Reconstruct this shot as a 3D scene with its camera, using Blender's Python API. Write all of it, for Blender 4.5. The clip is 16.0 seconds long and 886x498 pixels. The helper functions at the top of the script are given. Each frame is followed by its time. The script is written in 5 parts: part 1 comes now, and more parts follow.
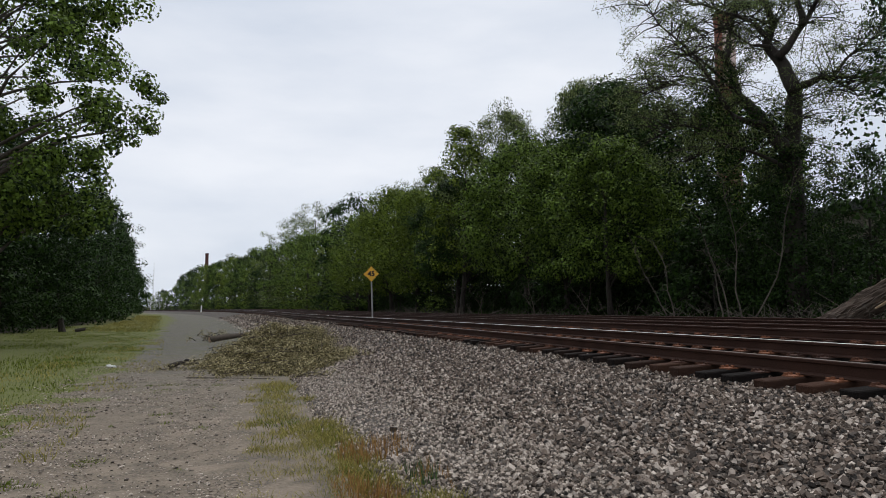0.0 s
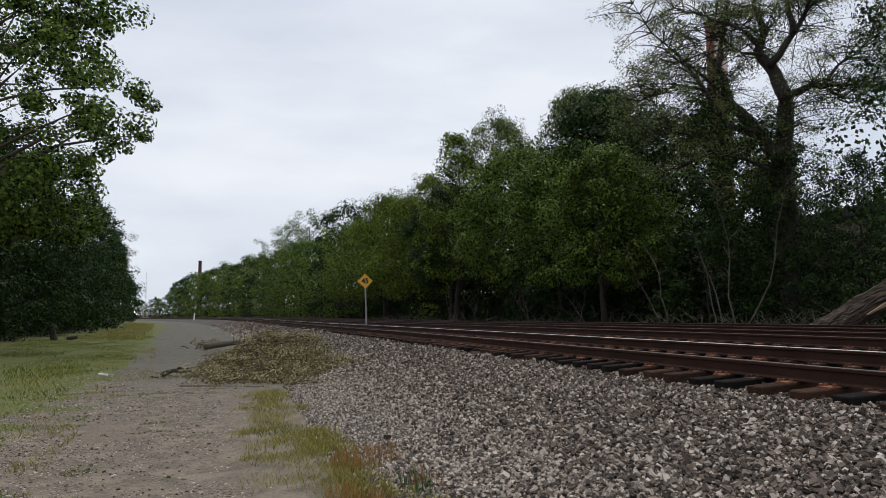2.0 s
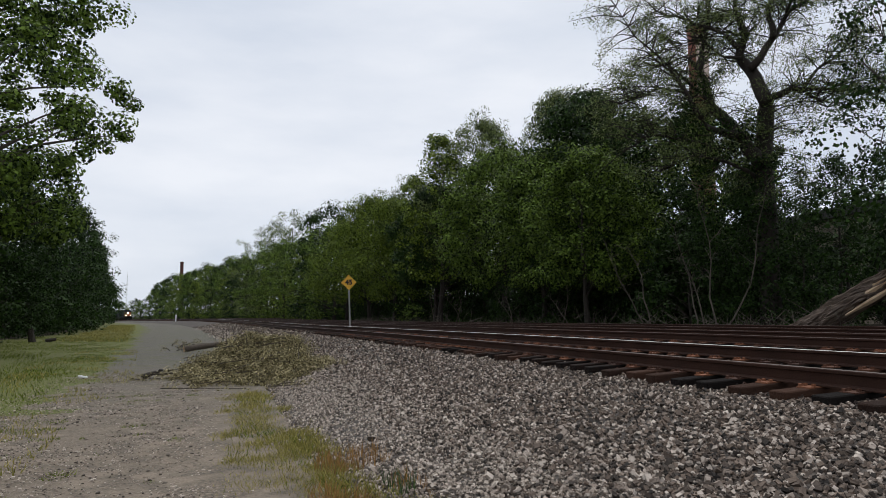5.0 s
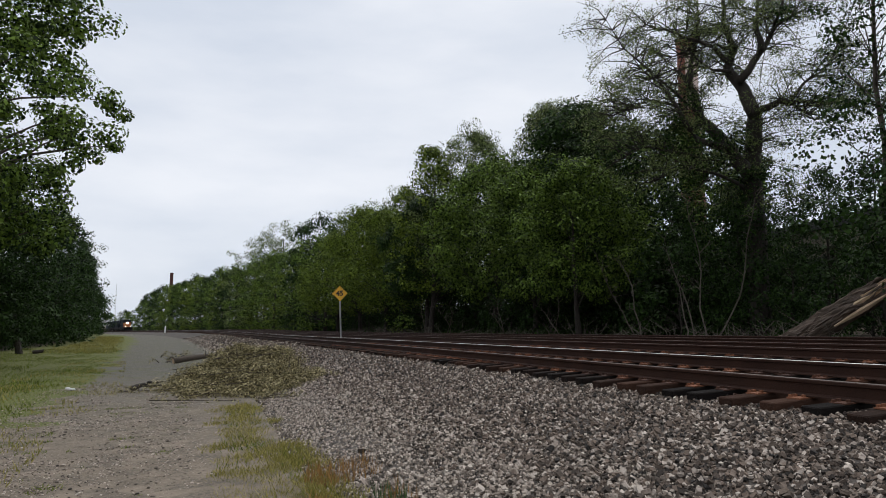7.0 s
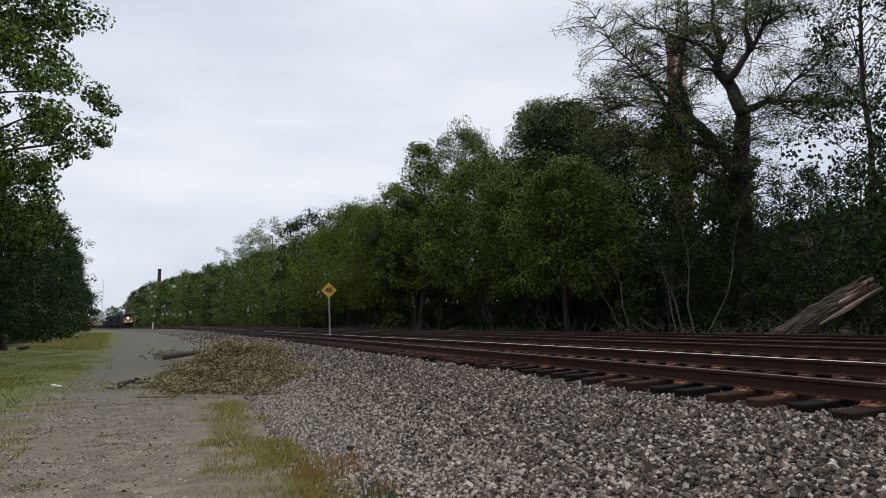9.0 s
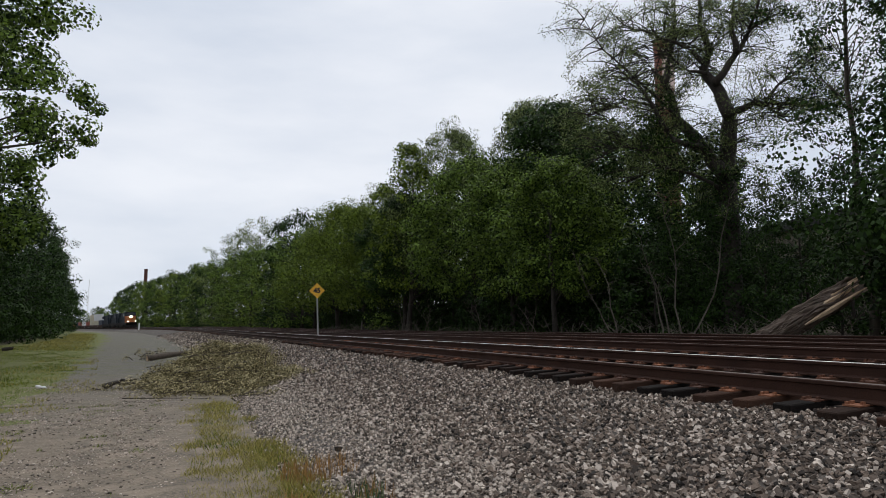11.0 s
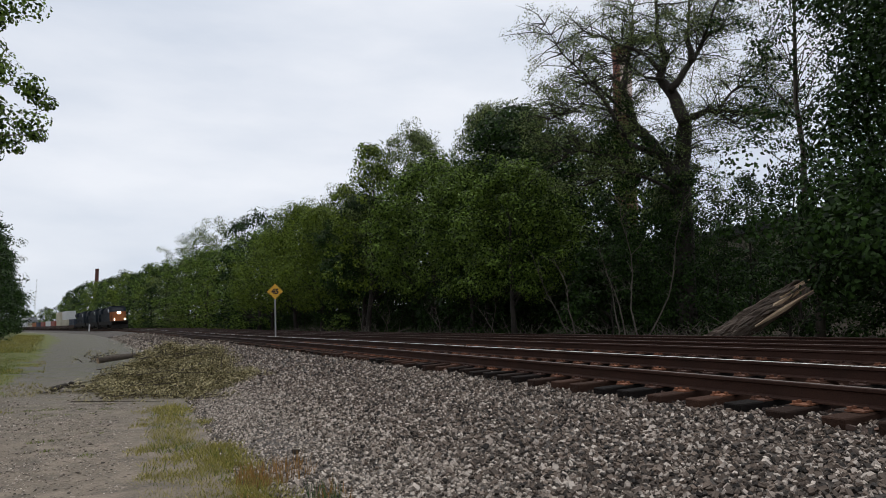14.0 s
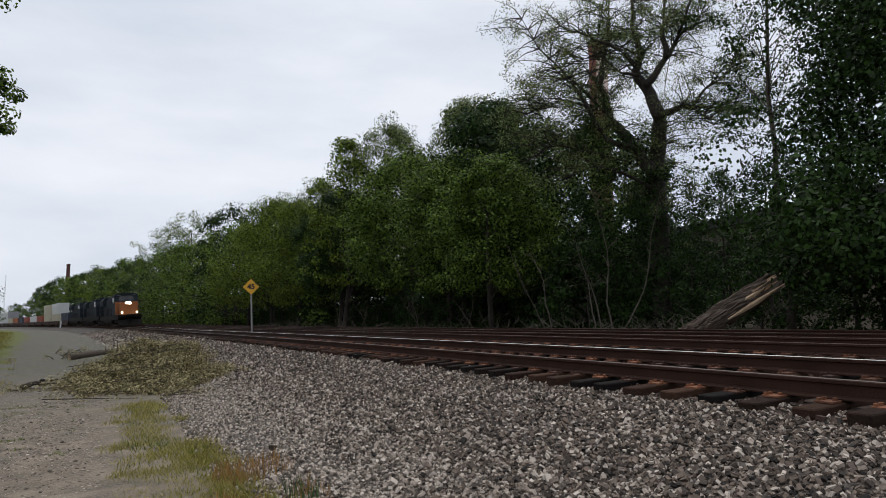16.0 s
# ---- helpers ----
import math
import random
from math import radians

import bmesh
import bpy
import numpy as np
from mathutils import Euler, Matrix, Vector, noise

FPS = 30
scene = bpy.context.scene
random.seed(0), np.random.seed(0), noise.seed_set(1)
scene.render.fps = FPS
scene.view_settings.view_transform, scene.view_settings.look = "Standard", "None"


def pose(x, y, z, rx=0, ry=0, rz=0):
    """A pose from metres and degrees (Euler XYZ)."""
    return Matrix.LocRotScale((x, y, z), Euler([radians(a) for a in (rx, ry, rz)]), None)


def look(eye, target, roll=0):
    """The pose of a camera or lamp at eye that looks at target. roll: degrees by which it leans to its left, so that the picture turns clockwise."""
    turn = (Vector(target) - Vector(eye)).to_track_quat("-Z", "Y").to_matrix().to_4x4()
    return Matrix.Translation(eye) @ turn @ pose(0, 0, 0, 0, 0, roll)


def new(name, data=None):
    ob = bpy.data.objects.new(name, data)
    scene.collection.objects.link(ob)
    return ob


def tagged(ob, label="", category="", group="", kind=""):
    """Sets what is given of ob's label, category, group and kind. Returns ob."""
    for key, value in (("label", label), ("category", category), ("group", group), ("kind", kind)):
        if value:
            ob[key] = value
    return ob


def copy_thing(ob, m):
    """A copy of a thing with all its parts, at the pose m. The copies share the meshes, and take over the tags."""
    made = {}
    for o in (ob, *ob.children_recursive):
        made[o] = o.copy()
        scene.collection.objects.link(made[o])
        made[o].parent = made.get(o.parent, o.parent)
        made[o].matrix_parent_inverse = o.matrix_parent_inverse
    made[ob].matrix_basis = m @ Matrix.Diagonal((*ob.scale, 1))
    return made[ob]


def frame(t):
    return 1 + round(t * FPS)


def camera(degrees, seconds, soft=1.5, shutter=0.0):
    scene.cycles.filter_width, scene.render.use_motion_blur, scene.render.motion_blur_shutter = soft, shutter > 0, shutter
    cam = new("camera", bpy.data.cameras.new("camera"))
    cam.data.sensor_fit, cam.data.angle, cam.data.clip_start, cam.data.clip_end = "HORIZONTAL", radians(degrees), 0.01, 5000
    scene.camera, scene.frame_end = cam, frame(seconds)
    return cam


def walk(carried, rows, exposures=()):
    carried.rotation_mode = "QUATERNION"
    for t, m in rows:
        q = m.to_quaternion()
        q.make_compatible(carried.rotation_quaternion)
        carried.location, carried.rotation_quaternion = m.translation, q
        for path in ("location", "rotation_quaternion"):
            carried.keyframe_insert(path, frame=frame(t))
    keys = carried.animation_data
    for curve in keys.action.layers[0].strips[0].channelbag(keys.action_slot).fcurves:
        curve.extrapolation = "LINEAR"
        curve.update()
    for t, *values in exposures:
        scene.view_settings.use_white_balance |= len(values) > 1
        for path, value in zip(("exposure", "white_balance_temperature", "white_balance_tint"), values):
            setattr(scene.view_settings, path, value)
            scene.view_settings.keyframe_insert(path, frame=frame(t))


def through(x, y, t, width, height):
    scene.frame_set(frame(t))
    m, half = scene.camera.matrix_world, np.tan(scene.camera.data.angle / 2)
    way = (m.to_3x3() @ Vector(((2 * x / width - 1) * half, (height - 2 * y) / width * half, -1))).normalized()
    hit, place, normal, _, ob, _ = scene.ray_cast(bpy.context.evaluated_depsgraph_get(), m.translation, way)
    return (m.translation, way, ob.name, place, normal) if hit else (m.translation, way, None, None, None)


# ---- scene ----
EYE = 1.55
cam = camera(66.0, 16.0, soft=0.65)
walk(cam, [
    (0, pose(0, 0, EYE, 90 + 5.15, -0.01, -15.04)),
    (0.5, pose(0, 0, EYE, 90 + 5.06, 0.24, -14.69)),
    (1, pose(0, 0, EYE, 90 + 5.34, 0.29, -14.87)),
    (1.5, pose(0, 0, EYE, 90 + 5.53, 0.14, -15.38)),
    (2, pose(0, 0, EYE, 90 + 5.74, 0.12, -15.54)),
    (2.5, pose(0, 0, EYE, 90 + 6.29, -0.01, -15.76)),
    (3, pose(0, 0, EYE, 90 + 5.78, -0.16, -16.32)),
    (3.5, pose(0, 0, EYE, 90 + 5.82, -0.23, -16.44)),
    (6, pose(0, 0, EYE, 90 + 6.06, 0.37, -17.17)),
    (6.5, pose(0, 0, EYE, 90 + 6.69, 0.07, -17.33)),
    (7, pose(0, 0, EYE, 90 + 6.77, 0.23, -17.62)),
    (7.5, pose(0, 0, EYE, 90 + 6.73, 0.12, -18.16)),
    (8, pose(0, 0, EYE, 90 + 6.61, 0.28, -18.12)),
    (8.5, pose(0, 0, EYE, 90 + 6.53, 0.19, -18.34)),
    (11, pose(0, 0, EYE, 90 + 6.57, 0.11, -19.48)),
    (11.5, pose(0, 0, EYE, 90 + 6.21, -0.07, -20.27)),
    (12, pose(0, 0, EYE, 90 + 6.78, 0.14, -20.43)),
    (12.5, pose(0, 0, EYE, 90 + 5.94, 0.15, -20.79)),
    (13, pose(0, 0, EYE, 90 + 6.09, 0.24, -21.22)),
    (13.5, pose(0, 0, EYE, 90 + 6.32, -0.09, -22.39)),
    (14, pose(0, 0, EYE, 90 + 6.68, 0.09, -22.85)),
    (14.5, pose(0, 0, EYE, 90 + 6.79, 0.13, -22.95)),
    (15, pose(0, 0, EYE, 90 + 6.57, 0.32, -23.25)),
    (15.5, pose(0, 0, EYE, 90 + 6.18, 0.12, -23.89)),
    (16, pose(0, 0, EYE, 90 + 6.22, 0.38, -24.72)),
])

# ---- sky and light: overcast day ----
world = bpy.data.worlds.new("overcast_sky")
scene.world = world
world.use_nodes = True
wt = world.node_tree
wt.nodes.clear()


def wnode(kind, **values):
    n = wt.nodes.new(kind)
    for key, value in values.items():
        n.inputs[key].default_value = value
    return n


w_out = wnode("ShaderNodeOutputWorld")
w_bg = wnode("ShaderNodeBackground", Strength=1.0)
w_sky = wnode("ShaderNodeTexSky")
w_sky.sky_type, w_sky.sun_disc = "NISHITA", False
w_sky.sun_elevation, w_sky.sun_rotation = radians(70), radians(36)
w_dim = wt.nodes.new("ShaderNodeVectorMath")
w_dim.operation = "SCALE"
w_dim.inputs["Scale"].default_value = 0.06
w_co = wnode("ShaderNodeTexCoord")
w_map = wnode("ShaderNodeMapping")
w_map.inputs["Scale"].default_value = (1.6, 1.6, 5.5)
w_noise = wnode("ShaderNodeTexNoise", Scale=1.5, Detail=6.0, Roughness=0.5)
w_ramp = wnode("ShaderNodeValToRGB")
w_ramp.color_ramp.elements[0].position, w_ramp.color_ramp.elements[0].color = 0.34, (0.71, 0.77, 0.875, 1)
w_ramp.color_ramp.elements[1].position, w_ramp.color_ramp.elements[1].color = 0.66, (0.925, 0.955, 1.02, 1)
w_mix = wnode("ShaderNodeMixRGB", Fac=0.9)
for a, b in ((w_sky.outputs[0], w_dim.inputs[0]), (w_dim.outputs[0], w_mix.inputs[1]), (w_co.outputs["Generated"], w_map.inputs[0]),
             (w_map.outputs[0], w_noise.inputs["Vector"]), (w_noise.outputs["Fac"], w_ramp.inputs[0]), (w_ramp.outputs[0], w_mix.inputs[2]),
             (w_mix.outputs[0], w_bg.inputs["Color"]), (w_bg.outputs[0], w_out.inputs[0])):
    wt.links.new(a, b)

sun = new("sun", bpy.data.lights.new("sun", "SUN"))
sun.data.energy, sun.data.angle, sun.data.color = 1.2, radians(35), (1.0, 0.97, 0.91)
sun.matrix_world = look((16, 42, 75), (0, 20, 0))

# ---- helpers of this scene ----
rng = np.random.default_rng(7)


class Mesh:
    """Vertices and faces of one mesh, gathered piece by piece."""

    def __init__(self):
        self.v, self.f = [], []

    def box(self, x0, x1, y0, y1, z0, z1):
        n = len(self.v)
        self.v += [(x, y, z) for z in (z0, z1) for y in (y0, y1) for x in (x0, x1)]
        self.f += [tuple(n + i for i in q) for q in ((0, 2, 3, 1), (4, 5, 7, 6), (0, 1, 5, 4), (2, 6, 7, 3), (0, 4, 6, 2), (1, 3, 7, 5))]
        return self

    def prism(self, outline, axis, a, b):
        """An outline in two dimensions, drawn out along an axis from a to b."""
        n, k = len(self.v), len(outline)
        for w in (a, b):
            for p, q in outline:
                self.v.append({"x": (w, p, q), "y": (p, w, q), "z": (p, q, w)}[axis])
        self.f += [(n + i, n + (i + 1) % k, n + k + (i + 1) % k, n + k + i) for i in range(k)]
        self.f += [tuple(n + i for i in reversed(range(k))), tuple(n + k + i for i in range(k))]
        return self

    def tube(self, points, radii, sides=6):
        n = len(self.v)
        pts = [Vector(p) for p in points]
        for i, p in enumerate(pts):
            t = (pts[min(i + 1, len(pts) - 1)] - pts[max(i - 1, 0)]).normalized()
            a = t.orthogonal().normalized()
            b = t.cross(a)
            for j in range(sides):
                w = 2 * math.pi * j / sides
                self.v.append(tuple(p + (a * math.cos(w) + b * math.sin(w)) * radii[i]))
        for i in range(len(pts) - 1):
            for j in range(sides):
                k = (j + 1) % sides
                self.f.append((n + i * sides + j, n + i * sides + k, n + (i + 1) * sides + k, n + (i + 1) * sides + j))
        self.f.append(tuple(n + j for j in reversed(range(sides))))
        self.f.append(tuple(n + (len(pts) - 1) * sides + j for j in range(sides)))
        return self

    def data(self, name, smooth=False):
        me = bpy.data.meshes.new(name)
        me.from_pydata(self.v, [], self.f)
        bm = bmesh.new()
        bm.from_mesh(me)
        bmesh.ops.recalc_face_normals(bm, faces=bm.faces)
        bm.to_mesh(me)
        bm.free()
        if smooth:
            me.shade_smooth()
        return me


def quads(name, verts, per=4):
    """A mesh of many separate faces with `per` corners each, from an array."""
    me = bpy.data.meshes.new(name)
    n = len(verts)
    me.vertices.add(n)
    me.vertices.foreach_set("co", np.asarray(verts, dtype=np.float32).ravel())
    me.loops.add(n)
    me.loops.foreach_set("vertex_index", np.arange(n, dtype=np.int32))
    me.polygons.add(n // per)
    me.polygons.foreach_set("loop_start", np.arange(0, n, per, dtype=np.int32))
    me.update(calc_edges=True)
    return me


def part(name, data, mat, parent=None, label="", m=None):
    """One mesh object under a thing or under a part."""
    if isinstance(data, Mesh):
        data = data.data(name)
    if mat and not data.materials:
        data.materials.append(mat)
    ob = new(name, data)
    ob.parent = parent
    if m is not None:
        ob.matrix_basis = m
    return tagged(ob, label)


# ---- the line of the railway: a long left-hand curve ----
S_ = np.arange(-400.0, 1201.0, 1.0)
K_ = np.where(S_ < 0, 0.00116 * np.clip(1 + S_ / 150, 0, 1), np.interp(S_, [0, 90, 240, 500, 700], [0.00116, 0.00116, 0.0002, 0.0002, 0]))
H_ = np.cumsum(K_) - np.cumsum(K_)[400]
X_ = -np.cumsum(np.sin(H_))
Y_ = np.cumsum(np.cos(H_))
X_, Y_ = X_ - X_[400], Y_ - Y_[400]


def rise(s):
    """The gentle grade of the land and the line ahead."""
    k = min(1.0, max(0.0, (s - 45) / 110))
    return 0.55 * k * k * (3 - 2 * k)


def line(d, s, z=0.0):
    """World point d metres to the side of the camera's own line, s metres along it, z above the level of the land there."""
    h = float(np.interp(s, S_, H_))
    z += rise(s)
    return Vector((float(np.interp(s, S_, X_)) + d * math.cos(h), float(np.interp(s, S_, Y_)) + d * math.sin(h), z))


def heading(s):
    return math.degrees(float(np.interp(s, S_, H_)))


RAIL, GAUGE, CANT = 5.97, 1.51, 0.0673
TRACKS = (RAIL, 10.3, 14.4)


def head_z(d):
    """Height of the rail heads: three tracks, each canted, the far ones less."""
    return float(np.interp(d, [5.0, 7.48, 10.3, 11.81, 14.4, 15.91, 17.0], [0.951, 1.118, 1.19, 1.242, 1.274, 1.326, 1.36]))


# added, unseen banks past -25 and 38 m block sky under the trees
PROFILE_D = [-3000, -90, -45, -25, -14, -11, -7, -4.6, -2.4, -0.6, 0.6, 1.6, 3.0, 4.6, 5.3, 9, 13.2, 17.0, 18.2, 19.6, 28, 38, 52, 95, 3000]
PROFILE_Z = [0.4, 3.0, 3.2, 0.5, 0.35, 0.2, 0.1, 0.02, 0.0, 0.0, 0.03, 0.10, 0.33, 0.62, 0.70, 0.95, 1.0, 1.05, 0.98, 0.9, 0.95, 1.4, 4.8, 5.0, 0.9]


def ground_z(d):
    return float(np.interp(d, PROFILE_D, PROFILE_Z))

# ---- materials ----
def material(name, rough=0.8, metal=0.0):
    m = bpy.data.materials.new(name)
    m.use_nodes = True
    b = m.node_tree.nodes["Principled BSDF"]
    b.inputs["Roughness"].default_value, b.inputs["Metallic"].default_value = rough, metal
    return m, m.node_tree, b


def varied(name, dark, light, scale=4.0, fine=40.0, rough=0.8, metal=0.0, bump=0.3, island=False, each=False, weight=0.5, coords="Object", stretch=(1, 1, 1), low=0.3, high=0.7, mid=None):
    """A surface whose colour wanders between two tones at two scales, with fine relief."""
    m, t, b = material(name, rough, metal)
    co, mp = t.nodes.new("ShaderNodeTexCoord"), t.nodes.new("ShaderNodeMapping")
    mp.inputs["Scale"].default_value = stretch
    t.links.new(co.outputs[coords], mp.inputs[0])
    n1, n2 = t.nodes.new("ShaderNodeTexNoise"), t.nodes.new("ShaderNodeTexNoise")
    n1.inputs["Scale"].default_value, n2.inputs["Scale"].default_value = scale, fine
    n1.inputs["Detail"].default_value = n2.inputs["Detail"].default_value = 5
    t.links.new(mp.outputs[0], n1.inputs["Vector"])
    t.links.new(mp.outputs[0], n2.inputs["Vector"])
    add = t.nodes.new("ShaderNodeMath")
    add.operation = "MULTIPLY_ADD"
    add.inputs[1].default_value = 0.5
    t.links.new(n2.outputs["Fac"], add.inputs[0])
    half = t.nodes.new("ShaderNodeMath")
    half.operation = "MULTIPLY"
    half.inputs[1].default_value = 0.5
    t.links.new(n1.outputs["Fac"], half.inputs[0])
    t.links.new(half.outputs[0], add.inputs[2])
    value = add.outputs[0]
    if island or each:
        info = t.nodes.new("ShaderNodeNewGeometry" if island else "ShaderNodeObjectInfo")
        mixin = t.nodes.new("ShaderNodeMath")
        mixin.operation = "MULTIPLY_ADD"
        mixin.inputs[1].default_value = weight
        t.links.new(info.outputs["Random Per Island" if island else "Random"], mixin.inputs[0])
        lower = t.nodes.new("ShaderNodeMath")
        lower.operation = "MULTIPLY"
        lower.inputs[1].default_value = 1 - weight
        t.links.new(value, lower.inputs[0])
        t.links.new(lower.outputs[0], mixin.inputs[2])
        value = mixin.outputs[0]
    r = t.nodes.new("ShaderNodeValToRGB")
    e = r.color_ramp.elements
    e[0].position, e[0].color = low, (*dark, 1)
    e[1].position, e[1].color = high, (*light, 1)
    if mid:
        e.new(mid[0]).color = (*mid[1], 1)
    t.links.new(value, r.inputs[0])
    t.links.new(r.outputs[0], b.inputs["Base Color"])
    if bump:
        bp = t.nodes.new("ShaderNodeBump")
        bp.inputs["Strength"].default_value, bp.inputs["Distance"].default_value = bump, 0.02
        t.links.new(n2.outputs["Fac"], bp.inputs["Height"])
        t.links.new(bp.outputs[0], b.inputs["Normal"])
    return m


def leaf_material(name, dark, light, through=0.25):
    """Leaves: each its own tone, a little light passing through."""
    m = varied(name, dark, light, scale=0.35, fine=1.5, rough=0.55, bump=0, island=True, weight=0.6, low=0.28, high=0.78)
    t = m.node_tree
    b, out = t.nodes["Principled BSDF"], t.nodes["Material Output"]
    tr, mix = t.nodes.new("ShaderNodeBsdfTranslucent"), t.nodes.new("ShaderNodeMixShader")
    mix.inputs[0].default_value = through
    t.links.new(b.inputs["Base Color"].links[0].from_socket, tr.inputs[0])
    t.links.new(b.outputs[0], mix.inputs[1])
    t.links.new(tr.outputs[0], mix.inputs[2])
    t.links.new(mix.outputs[0], out.inputs[0])
    b.inputs["Specular IOR Level"].default_value = 0.15
    return m


def glow(name, color, strength):
    m, t, b = material(name)
    b.inputs["Emission Color"].default_value, b.inputs["Emission Strength"].default_value = (*color, 1), strength
    b.inputs["Base Color"].default_value = (*color, 1)
    return m


# besides dark foliage, paints the shade of the lower woods on shrubs and ivy
LEAF_DARK = leaf_material("leaf_dark_green_and_shade", (0.006, 0.015, 0.003), (0.042, 0.085, 0.017))
LEAF_MID = leaf_material("leaf_mid_green", (0.009, 0.022, 0.003), (0.185, 0.28, 0.044))
LEAF_LIME = leaf_material("leaf_yellow_green", (0.025, 0.048, 0.004), (0.205, 0.275, 0.035))
LEAF_GREY = leaf_material("leaf_grey_green", (0.015, 0.026, 0.008), (0.24, 0.30, 0.10))
LEAF_DRY = leaf_material("leaf_wilted", (0.085, 0.072, 0.03), (0.46, 0.40, 0.22), 0.2)
BARK = varied("bark_grey_brown", (0.03, 0.024, 0.018), (0.11, 0.09, 0.07), scale=3, fine=14, rough=0.95, bump=1.0, stretch=(1, 1, 0.25))
BARK_DARK = varied("bark_dark", (0.015, 0.012, 0.009), (0.05, 0.04, 0.032), scale=3, fine=14, rough=0.95, bump=1.0, stretch=(1, 1, 0.25))
DEAD = varied("dead_twigs_grey", (0.035, 0.03, 0.024), (0.16, 0.135, 0.108), scale=3, fine=20, rough=0.95)
RUST = varied("rusty_steel", (0.020, 0.009, 0.006), (0.056, 0.025, 0.016), scale=2, fine=60, rough=0.75, bump=0.25)
PLATE = varied("rusty_tie_plate", (0.045, 0.018, 0.011), (0.22, 0.085, 0.04), scale=9, fine=70, rough=0.85, each=True)
SHINE = varied("polished_rail_head", (0.70, 0.69, 0.68), (0.85, 0.84, 0.83), scale=1, fine=30, rough=0.5, metal=0.8, bump=0.02)
DULL = varied("worn_rail_head", (0.09, 0.065, 0.055), (0.17, 0.13, 0.115), scale=1, fine=30, rough=0.5, metal=0.3, bump=0.05)
TIE = varied("weathered_tie_wood", (0.008, 0.006, 0.005), (0.055, 0.027, 0.017), scale=3, fine=30, rough=0.98, each=True, bump=0.8, stretch=(0.3, 2, 1))
STONE = varied("ballast_stone", (0.022, 0.018, 0.015), (0.62, 0.54, 0.465), scale=9, fine=60, rough=0.9, island=True, weight=0.85, low=0.12, high=0.96, mid=(0.66, (0.185, 0.138, 0.106)))
STONE_EACH = varied("loose_ballast_stone", (0.022, 0.018, 0.015), (0.62, 0.54, 0.465), scale=9, fine=60, rough=0.9, each=True, weight=0.85, low=0.12, high=0.96, mid=(0.66, (0.185, 0.138, 0.106)))
STONE_TOE = varied("dusty_ballast_stone", (0.05, 0.040, 0.032), (0.60, 0.525, 0.45), scale=9, fine=60, rough=0.92, island=True, weight=0.8, low=0.12, high=0.95, mid=(0.56, (0.34, 0.28, 0.228)))
STONE_RUST = varied("rust_stained_stone", (0.016, 0.009, 0.007), (0.15, 0.085, 0.06), scale=9, fine=60, rough=0.92, island=True, weight=0.8, low=0.12, high=0.95)
BALLAST_RUST = varied("rust_stained_ballast", (0.012, 0.008, 0.006), (0.085, 0.05, 0.036), scale=14, fine=30, rough=0.95, bump=1.0, low=0.36, high=0.64)
for m in (TIE, RUST):
    m.node_tree.nodes["Principled BSDF"].inputs["Specular IOR Level"].default_value = 0.2
# bed colour is dark to paint the shade in the gaps between stones
BALLAST_GAP_SHADE = varied("ballast_bed", (0.014, 0.011, 0.009), (0.12, 0.10, 0.085), scale=14, fine=30, rough=0.95, bump=1.0, low=0.36, high=0.64)


